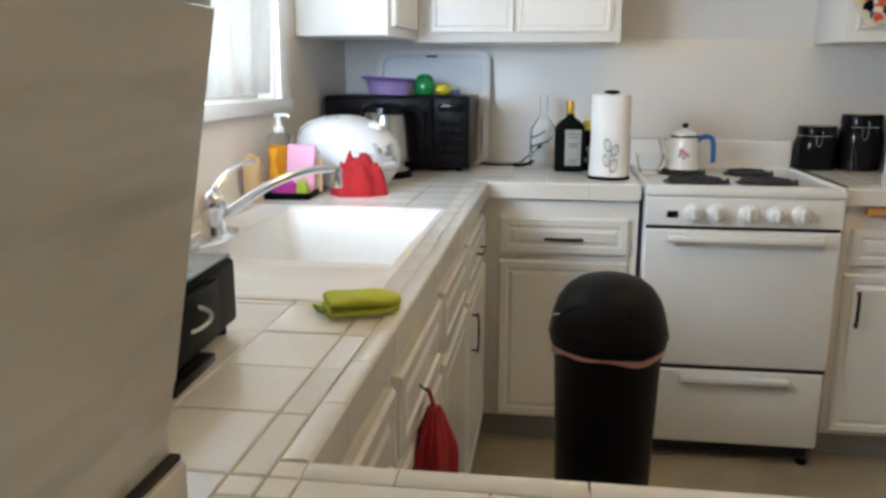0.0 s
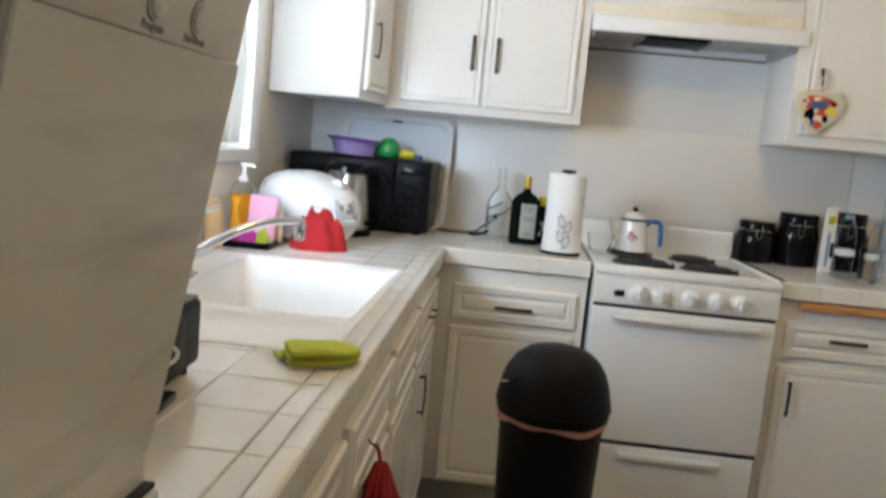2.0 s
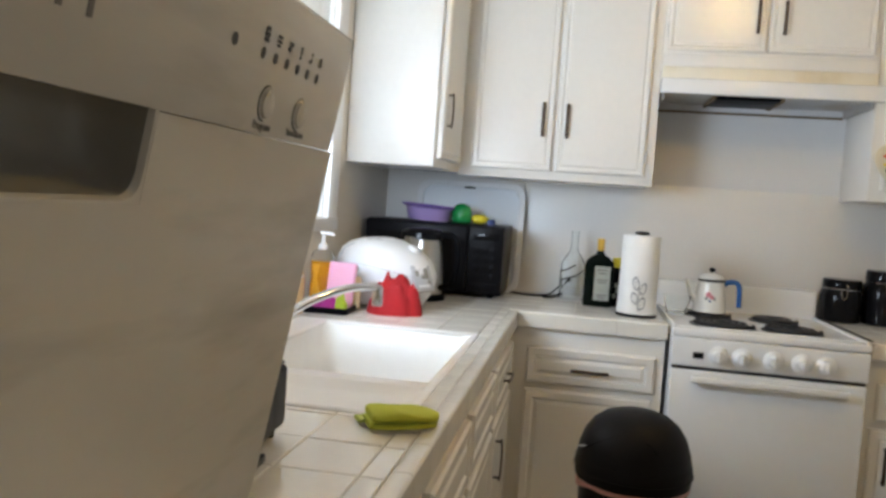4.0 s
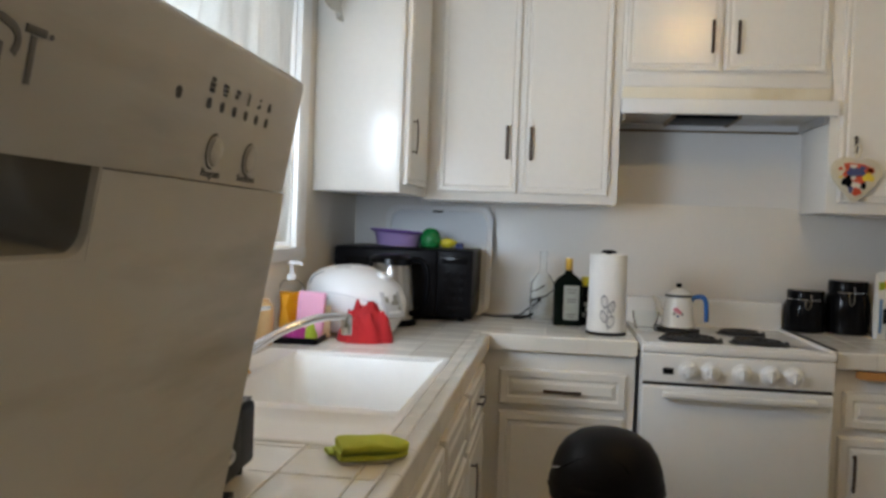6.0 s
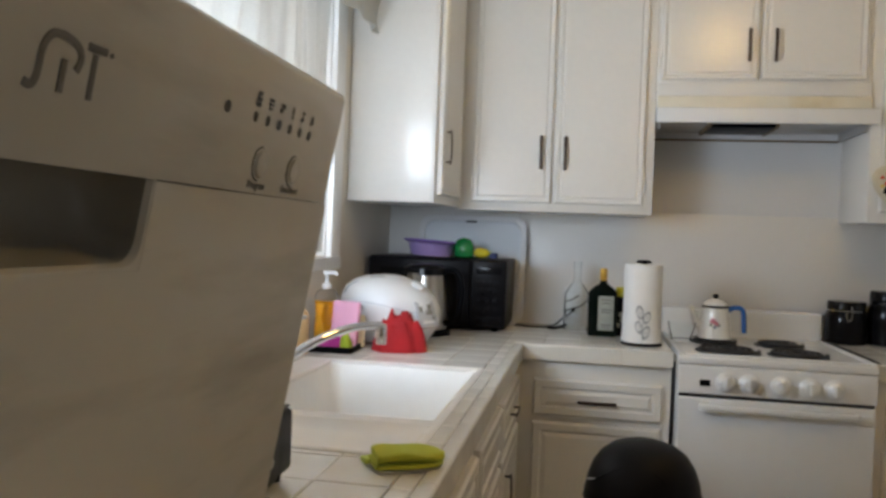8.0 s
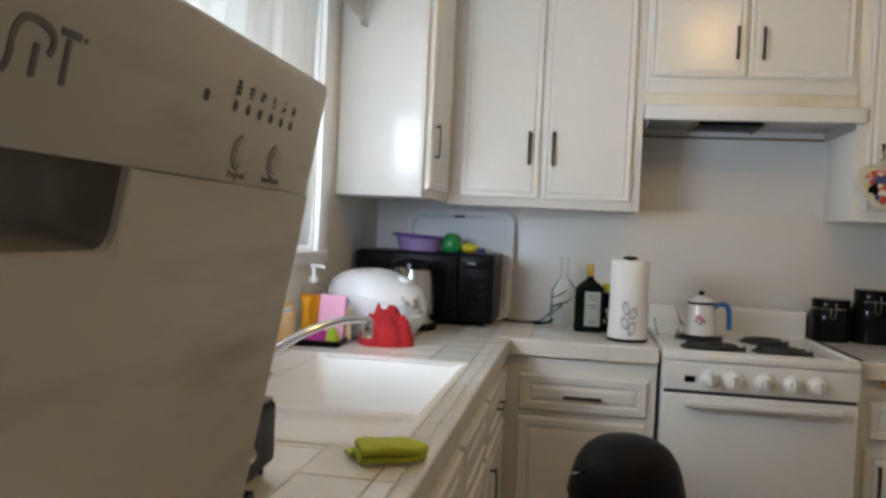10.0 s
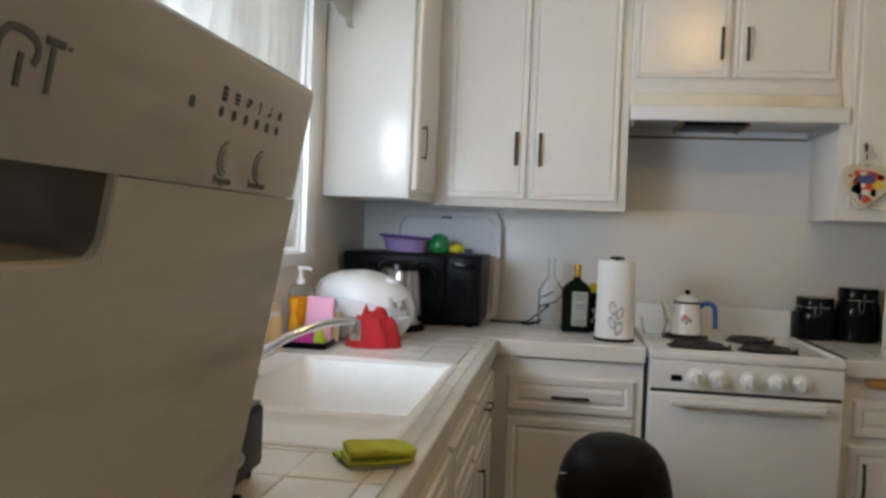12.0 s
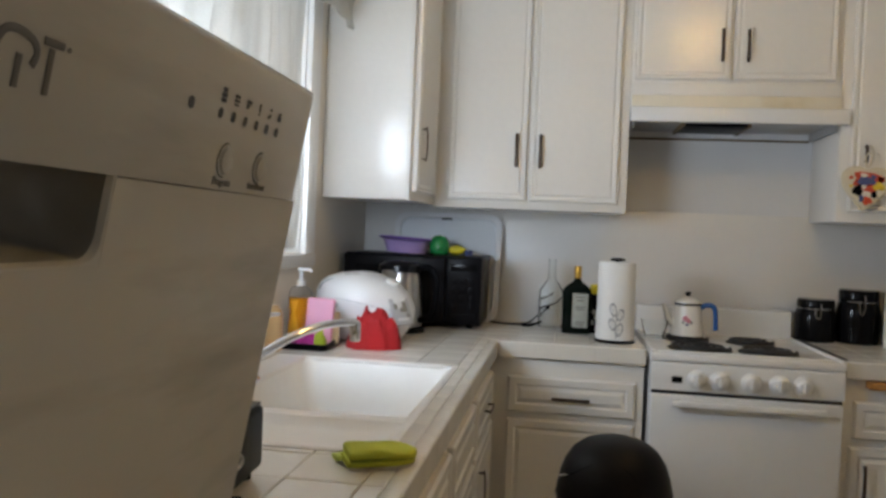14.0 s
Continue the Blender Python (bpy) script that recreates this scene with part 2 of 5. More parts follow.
LAMPGLASS = glow("lamp_glass", (1.0, 0.72, 0.38), 5.0)


# ---- mesh helpers ----
def box(x0, x1, y0, y1, z0, z1, bevel=0.0, seg=2, bm=None):
    bm = bm or bmesh.new()
    m = Matrix.LocRotScale(((x0 + x1) / 2, (y0 + y1) / 2, (z0 + z1) / 2), None, (x1 - x0, y1 - y0, z1 - z0))
    made = bmesh.ops.create_cube(bm, size=1, matrix=m)["verts"]
    if bevel:
        edges = list({e for v in made for e in v.link_edges})
        bmesh.ops.bevel(bm, geom=edges, offset=bevel, segments=seg, profile=0.5, affect="EDGES")
    return bm


def loft(rings, close_ends=True, bm=None):
    bm = bm or bmesh.new()
    rows = [[bm.verts.new(p) for p in ring] for ring in rings]
    for a, b in zip(rows, rows[1:]):
        k = len(a)
        for i in range(k):
            bm.faces.new((a[i], a[(i + 1) % k], b[(i + 1) % k], b[i]))
    if close_ends:
        bm.faces.new(rows[0][::-1])
        bm.faces.new(rows[-1])
    bmesh.ops.recalc_face_normals(bm, faces=bm.faces[:])
    return bm


def lathe(profile, n=32, cx=0.0, cy=0.0, sx=1.0, sy=1.0, close=True, bm=None):
    rings = [[(cx + sx * max(r, 1e-4) * math.cos(2 * math.pi * i / n), cy + sy * max(r, 1e-4) * math.sin(2 * math.pi * i / n), z)
              for i in range(n)] for r, z in profile]
    return loft(rings, close, bm)


def tube(points, radius, n=10, bm=None, flat=1.0):
    pts = [Vector(p) for p in points]
    rings, side = [], None
    for i, p in enumerate(pts):
        d = (pts[min(i + 1, len(pts) - 1)] - pts[max(i - 1, 0)]).normalized()
        ref = side if side else (Vector((0, 0, 1)) if abs(d.z) < 0.9 else Vector((1, 0, 0)))
        u = (ref - d * ref.dot(d)).normalized()
        side = u
        v = d.cross(u)
        r = radius[i] if isinstance(radius, (list, tuple)) else radius
        rings.append([p + u * r * flat * math.cos(2 * math.pi * k / n) + v * r * math.sin(2 * math.pi * k / n) for k in range(n)])
    return loft(rings, True, bm)


def curve_points(ctrl, steps=8):
    pts = [Vector(p) for p in ctrl]
    out = []
    for i in range(len(pts) - 1):
        p0, p1, p2, p3 = pts[max(i - 1, 0)], pts[i], pts[i + 1], pts[min(i + 2, len(pts) - 1)]
        for k in range(steps):
            t = k / steps
            out.append(0.5 * ((2 * p1) + (p2 - p0) * t + (2 * p0 - 5 * p1 + 4 * p2 - p3) * t * t + (3 * p1 - p0 - 3 * p2 + p3) * t ** 3))
    out.append(pts[-1])
    return out


def rounded(w, h, r, n=6):
    """Outline of a rounded rectangle about the origin."""
    out = []
    for cx, cy, a in ((w / 2 - r, h / 2 - r, 0), (-w / 2 + r, h / 2 - r, 90), (-w / 2 + r, -h / 2 + r, 180), (w / 2 - r, -h / 2 + r, 270)):
        for k in range(n + 1):
            g = radians(a + 90 * k / n)
            out.append((cx + r * math.cos(g), cy + r * math.sin(g)))
    return out


def panel(w, h, steps):
    """A panel in the xz plane, its front towards -y: steps of (inset, y)."""
    rings = []
    for inset, y in steps:
        a, b = w / 2 - inset, h / 2 - inset
        rings.append([(-a, y, -b), (a, y, -b), (a, y, b), (-a, y, b)])
    return loft(rings)


def moved(bm, x=0.0, y=0.0, z=0.0, rx=0, ry=0, rz=0):
    bm.transform(pose(x, y, z, rx, ry, rz))
    return bm


def mesh_of(name, bm, mat, smooth=True, angle=38):
    me = bpy.data.meshes.new(name)
    bm.to_mesh(me)
    bm.free()
    me.materials.append(mat)
    if smooth:
        me.shade_smooth()
        me.set_sharp_from_angle(angle=radians(angle))
    return me


def part(name, bm, mat, parent=None, label="", smooth=True, angle=38):
    ob = new(name, mesh_of(name, bm, mat, smooth, angle))
    ob.parent = parent
    if label:
        tagged(ob, label)
    return ob


def thing(name, label, category, m=None, group="", kind=""):
    ob = new(name)
    ob.empty_display_size = 0.05
    if m is not None:
        ob.matrix_basis = m
    return tagged(ob, label, category, group, kind)


def lone(name, bm, mat, label, category, m=None, group="", kind="", smooth=True):
    ob = part(name, bm, mat, None, "", smooth)
    if m is not None:
        ob.matrix_basis = m
    return tagged(ob, label, category, group, kind)


def text_part(name, words, size, mat, parent, m, label=""):
    cu = bpy.data.curves.new(name, "FONT")
    cu.body, cu.size, cu.align_x, cu.align_y, cu.extrude = words, size, "CENTER", "CENTER", 0.0002
    tmp = bpy.data.objects.new(name, cu)
    scene.collection.objects.link(tmp)
    bpy.context.view_layer.update()
    me = bpy.data.meshes.new_from_object(tmp.evaluated_get(bpy.context.evaluated_depsgraph_get()))
    bpy.data.objects.remove(tmp)
    me.materials.clear()
    me.materials.append(mat)
    ob = new(name, me)
    ob.parent = parent
    ob.matrix_basis = m
    return tagged(ob, label) if label else ob


# ---- structure ----
XL, XR, YB, YR, ZC = -0.635, 1.66, 0.635, -4.9, 2.50
XF, YS = 4.2, -0.85
lone("floor", box(XL - 0.3, XF + 0.3, YR - 0.3, YB + 0.3, -0.12, 0.0), FLOOR, "worn beige vinyl kitchen floor", "floor", kind="structure", smooth=False)
lone("ceiling", box(XL - 0.3, XF + 0.3, YR - 0.3, YB + 0.3, ZC, ZC + 0.12), CEIL, "plain white painted ceiling", "ceiling", kind="structure", smooth=False)
lone("wall_back", box(XL - 0.2, XR + 0.2, YB, YB + 0.16, 0, ZC), WALL, "smooth pale grey painted wall behind the stove", "wall", kind="structure", smooth=False)
bmw = box(XR, XR + 0.16, YS, YB, 0, ZC)
box(XR + 0.16, XF + 0.16, YS, YS + 0.16, 0, ZC, bm=bmw)
lone("wall_right", bmw, WALL, "plain pale painted side wall", "wall", kind="structure", smooth=False)
bmw = box(XF, XF + 0.16, YR, -3.20, 0, ZC)
box(XF, XF + 0.16, -2.0, YS, 0, ZC, bm=bmw)
box(XF, XF + 0.16, -3.20, -2.0, 0, 1.02, bm=bmw)
box(XF, XF + 0.16, -3.20, -2.0, 2.08, ZC, bm=bmw)
lone("wall_far", bmw, WALLT, "unseen tan wall added across the room, kept dark against bounce", "wall", kind="structure", smooth=False)
# Unseen window, added only to frame the far fill lamp
wfar = thing("unseen_far_window", "unseen white window added across the room for fill light", "window", kind="structure")
for b in ((-3.20, -3.15, 1.02, 2.08), (-2.05, -2.0, 1.02, 2.08), (-3.15, -2.05, 1.02, 1.07), (-3.15, -2.05, 2.03, 2.08)):
    part("sash_rail", box(XF + 0.06, XF + 0.10, *b, bevel=0.004), TRIM, wfar)
part("pane", box(XF + 0.077, XF + 0.083, -3.15, -2.05, 1.07, 2.03), PANE, wfar, smooth=False)
for x0, x1 in ((XL + 0.001, -0.361), (-0.359, 1.519), (1.521, XR - 0.001)):
    lone("backsplash", box(x0, x1, YB - 0.006, YB - 0.0002, 0.915, 1.386, bevel=0.0015), SPLASH, "smooth off-white backsplash panel above the counter", "backsplash", kind="structure")
WY0, WY1, WZ0, WZ1 = -1.35, -0.20, 1.185, 2.12
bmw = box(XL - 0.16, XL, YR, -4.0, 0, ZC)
# The opening from -4.0 to -2.9 is unseen, added for the side lamp
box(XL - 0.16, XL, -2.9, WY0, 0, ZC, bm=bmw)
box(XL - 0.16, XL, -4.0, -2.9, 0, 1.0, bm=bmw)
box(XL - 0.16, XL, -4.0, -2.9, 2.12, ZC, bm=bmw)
box(XL - 0.16, XL, WY1, YB, 0, ZC, bm=bmw)
box(XL - 0.16, XL, WY0, WY1, 0, WZ0, bm=bmw)
box(XL - 0.16, XL, WY0, WY1, WZ1, ZC, bm=bmw)
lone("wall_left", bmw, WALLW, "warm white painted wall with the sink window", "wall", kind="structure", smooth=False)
bmw = box(XL - 0.2, XF + 0.2, YR - 0.16, YR, 0, ZC)
lone("wall_rear", bmw, WALLT, "unseen tan wall added to close the room, kept dark against bounce", "wall", kind="structure", smooth=False)
lone("backdrop", box(-2.42, -2.40, -4.2, 2.4, 0.2, 4.0), OUTSIDE, "bright overcast daylight outside the sink window", "backdrop", kind="structure", smooth=False)

win = thing("window_1", "white painted wooden sash window above the sink", "window", kind="structure")
for nm, b in (("side_casing", (XL, XL + 0.022, WY1, -0.105, 1.15, 2.2)), ("side_casing", (XL, XL + 0.022, WY0 - 0.1, WY0, 1.15, 2.2)),
              ("head_casing", (XL, XL + 0.022, WY0, WY1, WZ1, 2.2))):
    part(nm, box(*b, bevel=0.004), TRIM, win)
part("window_sill", box(XL - 0.12, XL + 0.026, WY0 - 0.10, -0.103, 1.143, 1.183, bevel=0.005), TRIM, win)
for y0, y1 in ((WY1 - 0.010, WY1 - 0.0005), (WY0 + 0.0005, WY0 + 0.010)):
    part("jamb_liner", box(XL - 0.049, XL + 0.003, y0, y1, WZ0, WZ1, bevel=0.001), TRIM, win)
sash = part("sash_frame", box(XL - 0.09, XL - 0.05, WY0, WY0 + 0.05, WZ0, WZ1, bevel=0.004), TRIM, win)
for b in ((WY1 - 0.05, WY1, WZ0, WZ1), (WY0 + 0.05, WY1 - 0.05, WZ0, WZ0 + 0.06), (WY0 + 0.05, WY1 - 0.05, WZ1 - 0.05, WZ1),
          (WY0 + 0.05, WY1 - 0.05, 1.63, 1.67)):
    part("sash_rail", box(XL - 0.09, XL - 0.05, *b, bevel=0.004), TRIM, win)
for z0, z1 in ((WZ0 + 0.06, 1.63), (1.67, WZ1 - 0.05)):
    pn = part("pane", box(XL - 0.073, XL - 0.068, WY0 + 0.05, WY1 - 0.05, z0, z1), PANE, win, smooth=False)
    pn.visible_shadow = False


def drape(y0, y1, z0, z1, x, folds, depth, seed):
    rnd = random.Random(seed)
    ph = [rnd.uniform(-0.6, 0.6) for _ in range(folds + 2)]
    n, rows = folds * 10, 14
    bm = bmesh.new()
    grid = []
    for j in range(rows + 1):
        v = j / rows
        line = []
        for i in range(n + 1):
            u = i / n
            k = u * folds
            amp = depth * (0.7 + 0.5 * math.sin(3.1 * k + ph[int(k)]))
            xx = x + amp * math.sin(2 * math.pi * k + 0.5 * ph[int(k)] * v) + 0.006 * math.sin(9 * v + k)
            line.append(bm.verts.new((xx, y0 + (y1 - y0) * u + 0.006 * math.sin(6 * v + k), z0 + (z1 - z0) * v)))
        grid.append(line)
    for j in range(rows):
        for i in range(n):
            bm.faces.new((grid[j][i], grid[j][i + 1], grid[j + 1][i + 1], grid[j + 1][i]))
    return bm


cur = thing("curtain", "sheer white curtain hanging in soft folds over the sink window", "curtain")
part("sheer_panel", drape(WY0 - 0.02, -0.76, 1.64, 2.14, XL + 0.020, 6, 0.010, 3), CURTAIN, cur)
part("sheer_panel", drape(-0.765, -0.262, 1.20, 2.14, XL + 0.012, 6, 0.010, 5), CURTAIN, cur)
part("curtain_rod", tube([(XL + 0.05, WY0 - 0.1, 2.15), (XL + 0.05, -0.03, 2.15)], 0.008), TRIM, cur)
part("valance", drape(WY0 - 0.08, -0.03, 1.94, 2.17, XL + 0.105, 9, 0.014, 8), CURTAIN, cur, "gathered cream valance")


# ---- tiled worktop ----
TILE_CACHE = {}


def tile_mesh(w, d, h=0.005, ch=0.0014):
    key = (round(w, 4), round(d, 4), h)
    if key not in TILE_CACHE:
        a, b = key[0] / 2, key[1] / 2
        rings = [[(-a, -b, -h), (a, -b, -h), (a, b, -h), (-a, b, -h)], [(-a, -b, -ch), (a, -b, -ch), (a, b, -ch), (-a, b, -ch)],
                 [(-a + ch, -b + ch, 0), (a - ch, -b + ch, 0), (a - ch, b - ch, 0), (-a + ch, b - ch, 0)]]
        bm = loft(rings, False)
        bm.faces.new([v for v in bm.verts if abs(v.co.z) < 1e-6])
        bmesh.ops.recalc_face_normals(bm, faces=bm.faces[:])
        TILE_CACHE[key] = mesh_of("tile", bm, TILE, False)
    return TILE_CACHE[key]


ZT, G = 0.914, 0.0018
tile_rng = random.Random(11)


def lay_tile(parent, x0, x1, y0, y1, hole=None, z=ZT):
    if hole:
        hx0, hx1, hy0, hy1 = hole
        if x0 < hx1 and x1 > hx0 and y0 < hy1 and y1 > hy0:
            cuts = [(hx1 - x0, "a"), (x1 - hx0, "b"), (hy1 - y0, "c"), (y1 - hy0, "d")]
            c = min(cuts)[1]
            if c == "a":
                x0 = hx1
            elif c == "b":
                x1 = hx0
            elif c == "c":
                y0 = hy1
            else:
                y1 = hy0
    if x1 - x0 < 0.012 or y1 - y0 < 0.012:
        return
    ob = new("tile", tile_mesh(x1 - x0 - G, y1 - y0 - G))
    ob.parent = parent
    tilt = tile_rng.uniform(-0.12, 0.12)
    ob.matrix_basis = pose((x0 + x1) / 2, (y0 + y1) / 2, z + tile_rng.uniform(-0.0004, 0.0003), tilt, tile_rng.uniform(-0.12, 0.12), 0)


def lines(a, b, step, first):
    out, v = [a], first
    while v < b - 0.012:
        if v > a + 0.012:
            out.append(v)
        v += step
    return out + [b]


CAP_CACHE = {}


def cap_piece(parent, length, m):
    """Edge trim along x, its outer face towards -y, top at z 0."""
    key = round(length, 4)
    if key not in CAP_CACHE:
        prof = [(0.0285, -0.005), (0.0285, -0.0006), (0.024, 0.0012), (0.008, 0.0022), (0.003, 0.001), (0.0, -0.003), (0.0, -0.050), (0.0035, -0.0525), (0.009, -0.0525), (0.009, -0.005)]
        h = length / 2 - G / 2
        CAP_CACHE[key] = mesh_of("edge_tile", loft([[(-h, y, z) for y, z in prof], [(h, y, z) for y, z in prof]]), TILE, True, 30)
    ob = new("edge_tile", CAP_CACHE[key])
    ob.parent = parent
    ob.matrix_basis = m


SX0, SX1, SY0, SY1 = -0.555, -0.063, -1.415, -0.555     # sink rim
PY = -1.909                                              # inner edge of the peninsula
PEN_END, NEAR = 1.25, -2.62
top = thing("tiled_countertop", "cream ceramic tile countertop with tan grout lines", "countertop")
ZS0, ZS1 = 0.864, ZT - 0.004
bms = box(XL, SX0 + 0.02, SY0, SY1, ZS0, ZS1)
box(SX1 - 0.02, -0.009, SY0, SY1, ZS0, ZS1, bm=bms)
box(XL, -0.009, SY1, 0.009, ZS0, ZS1, bm=bms)
box(XL, 0.487, 0.009, YB, ZS0, ZS1, bm=bms)
part("grout_bed", bms, GROUTC, top, "pale cream grout bed round the sink", smooth=False)
bms = box(XL, -0.009, PY - 0.009, SY0, ZS0, ZS1)
box(XL, PEN_END, NEAR, PY - 0.009, ZS0, ZS1, bm=bms)
part("grout_bed", bms, GROUT, top, "tan grout bed under the tiles", smooth=False)
XS = [XL, -0.52, -0.405, -0.29, -0.1755, -0.064]
hole = (SX0, SX1, SY0, SY1)
ys = lines(-2.62, YB, 0.1247, -1.937 - 5 * 0.1247)
for a, b in zip(ys, ys[1:]):
    for c, d in zip(XS, XS[1:]):
        lay_tile(top, c, d, a, b, hole)
    if b <= 0.07 and a >= -1.94:
        lay_tile(top, -0.064, -0.030, a, min(b, 0.03), hole)
lay_tile(top, -0.064, -0.03, -1.973, -1.939)
xs = lines(-0.064, 0.487, 0.122, 0.064)
ysb = lines(0.064, YB, 0.1247, 0.064 + 0.1247)
for a, b in zip(xs, xs[1:]):
    for c, d in zip(ysb, ysb[1:]):
        lay_tile(top, a, b, c, d)
    lay_tile(top, a, b, 0.030, 0.064)
xp = lines(-0.064, PEN_END, 0.122, 0.055)
yp = lines(NEAR, -1.973, 0.1247, -1.973 - 5 * 0.1247)
for a, b in zip(xp, xp[1:]):
    for c, d in zip(yp, yp[1:]):
        lay_tile(top, a, b, c, d)
xq = lines(-0.03, PEN_END, 0.161, 0.0)
for a, b in zip(xq, xq[1:]):
    lay_tile(top, a, b, -1.973, -1.939)
v = PY
while v < -0.02:
    w = min(0.1247, -v)
    cap_piece(top, w, pose(0, v + w / 2, ZT, 0, 0, 90))
    v += w
for a in (0.0, 0.161, 0.322):
    w = min(0.161, 0.487 - a)
    cap_piece(top, w, pose(a + w / 2, 0, ZT))
for k in range(8):
    a = 0.081 + 0.161 * (k - 1) if k else 0.0
    b = 0.081 + 0.161 * k
    cap_piece(top, b - a, pose((a + b) / 2, PY, ZT, 0, 0, 180))
lay_tile(top, -0.030, 0.0, -1.939, -1.909)
rtop = thing("tiled_countertop", "cream tile countertop beside the white stove", "countertop")
part("grout_bed", box(1.098, XR, 0.009, YB, ZS0, ZS1), GROUTC, rtop, smooth=False)
xr_ = lines(1.098, XR, 0.122, 1.22)
for a, b in zip(xr_, xr_[1:]):
    lay_tile(rtop, a, b, 0.030, 0.064)
    for c, d in zip(ysb, ysb[1:]):
        lay_tile(rtop, a, b, c, d)
    cap_piece(rtop, b - a, pose((a + b) / 2, 0, ZT))


# ---- cabinets ----
SLAB = [(0.0, 0.0), (0.0, -0.012), (0.004, -0.018), (0.012, -0.018), (0.016, -0.0145), (0.021, -0.0145), (0.026, -0.0185)]
RAISED = [(0.0, 0.0), (0.0, -0.012), (0.005, -0.018), (0.026, -0.018), (0.030, -0.012), (0.034, -0.012), (0.046, -0.0175)]


def bow_handle(parent, length, m, mat=None, label="dark bronze bow handle"):
    mat = mat or BRONZE
    h = length / 2
    bm = tube([(0, 0.0, -h * 0.86), (0, -0.017, -h * 0.86)], 0.0032, 8)
    tube([(0, 0.0, h * 0.86), (0, -0.017, h * 0.86)], 0.0032, 8, bm=bm)
    bar = curve_points([(0, -0.016, -h), (0, -0.019, -h * 0.6), (0, -0.020, 0), (0, -0.019, h * 0.6), (0, -0.016, h)], 4)
    tube(bar, [0.0018] + [0.0030] * (len(bar) - 2) + [0.0018], 8, bm=bm, flat=2.0)
    ob = part("handle", bm, mat, parent, label)
    ob.matrix_basis = m
    return ob


def door(parent, name, x0, x1, z0, z1, y=0.0, steps=SLAB, handle=None, turn=0.0):
    """handle: (x, z, length, upright)"""
    ob = part(name, panel(x1 - x0, z1 - z0, steps), PAINT, parent, angle=20)
    cx, cz = (x0 + x1) / 2, (z0 + z1) / 2
    ob.matrix_basis = pose(cx, y, cz, 0, 0, turn)
    if handle:
        hx, hz, ln, up = handle
        bow_handle(ob, ln, pose(hx - cx, -0.0175, hz - cz, 0, 0 if up else 90, 0))
    return ob


def hinge(parent, x, z, y):
    part("hinge", lathe([(0.004, z - 0.025), (0.0045, z - 0.022), (0.0045, z + 0.022), (0.004, z + 0.025)], 8, x, y), PAINT, parent)


def upper(name, label, w, depth, z0, z1, m, doors, valance=0.028):
    c = thing(name, label, "cabinet", m)
    part("body", box(0, w, 0.0, depth, z0, z1, bevel=0.003), PAINT, c, angle=25)
    part("face_frame", box(-0.001, w + 0.001, -0.008, 0.0, z0 - 0.002, z1, bevel=0.003), PAINT, c, angle=25)
    for d in doors:
        door(c, "door", *d[:4], y=-0.008, handle=d[4])
        side = d[0] + 0.001 if d[4] and d[4][0] > (d[0] + d[1]) / 2 else d[1] - 0.001
        for hz in (d[2] + 0.07, d[3] - 0.07):
            hinge(c, side + (-0.006 if side < (d[0] + d[1]) / 2 else 0.006), hz, -0.014)
    return c


ZU = 1.368
upper("upper_cabinet", "white painted double-door wall cabinet with bronze handles", 0.722, 0.298, ZU, 2.34, pose(-0.300, 0.336, 0),
      [(0.060, 0.3555, ZU + 0.030, 2.30, (0.3165, 1.584, 0.125, True)), (0.3700, 0.688, ZU + 0.030, 2.30, (0.4040, 1.582, 0.125, True))])
upper("corner_cabinet", "white painted corner wall cabinet with its end panel beside the window", 0.345, 0.307, ZU + 0.007, 2.34, pose(-0.3275, -0.020, 0, 0, 0, 84.5),
      [(0.030, 0.290, ZU + 0.036, 2.30, (0.075, 1.57, 0.12, True))])
upper("hood_cabinet", "white painted double-door cabinet above the range hood", 0.722, 0.298, 1.758, 2.34, pose(0.424, 0.336, 0),
      [(0.012, 0.342, 1.856, 2.30, (0.309, 1.975, 0.118, True)), (0.354, 0.700, 1.856, 2.30, (0.397, 1.973, 0.118, True))])
upper("upper_cabinet", "white painted wall cabinet over the black canisters", 0.50, 0.298, 1.364, 2.34, pose(1.148, 0.336, 0),
      [(0.035, 0.46, 1.40, 2.30, (0.080, 1.602, 0.06, True))])


def base_unit(name, label, w, depth, m, fronts, toe=True, z_top=0.863):
    c = thing(name, label, "cabinet", m)
    part("body", box(0, w, 0.0, depth, 0.10, z_top, bevel=0.002), PAINT, c, angle=25)
    if z_top < 0.86:
        part("front_rail", box(0, w, 0.0, 0.020, z_top + 0.0005, 0.863, bevel=0.001), PAINT, c, angle=25)
    if toe:
        part("toe_kick", box(0.001, w - 0.001, 0.055, depth, 0.0, 0.0985), KICK, c, "grey scuffed toe kick", smooth=False)
    for kind, x0, x1, z0, z1, h in fronts:
        door(c, kind, x0, x1, z0, z1, y=-0.0005, steps=RAISED if z1 - z0 > 0.1 else SLAB, handle=h)
    return c


base_unit("base_cabinet", "white painted base cabinet with a drawer beside the stove", 0.506, 0.60, pose(-0.0225, 0.024, 0),
          [("drawer_front", 0.061, 0.478, 0.680, 0.800, (0.270, 0.733, 0.125, False)), ("door", 0.061, 0.474, 0.112, 0.656, None)])
base_unit("base_cabinet", "white painted base cabinet with a cutting board slot", 0.555, 0.60, pose(1.100, 0.024, 0),
          [("drawer_front", 0.030, 0.500, 0.672, 0.790, (0.225, 0.739, 0.12, False)), ("door", 0.020, 0.510, 0.115, 0.645, (0.064, 0.535, 0.12, True))])
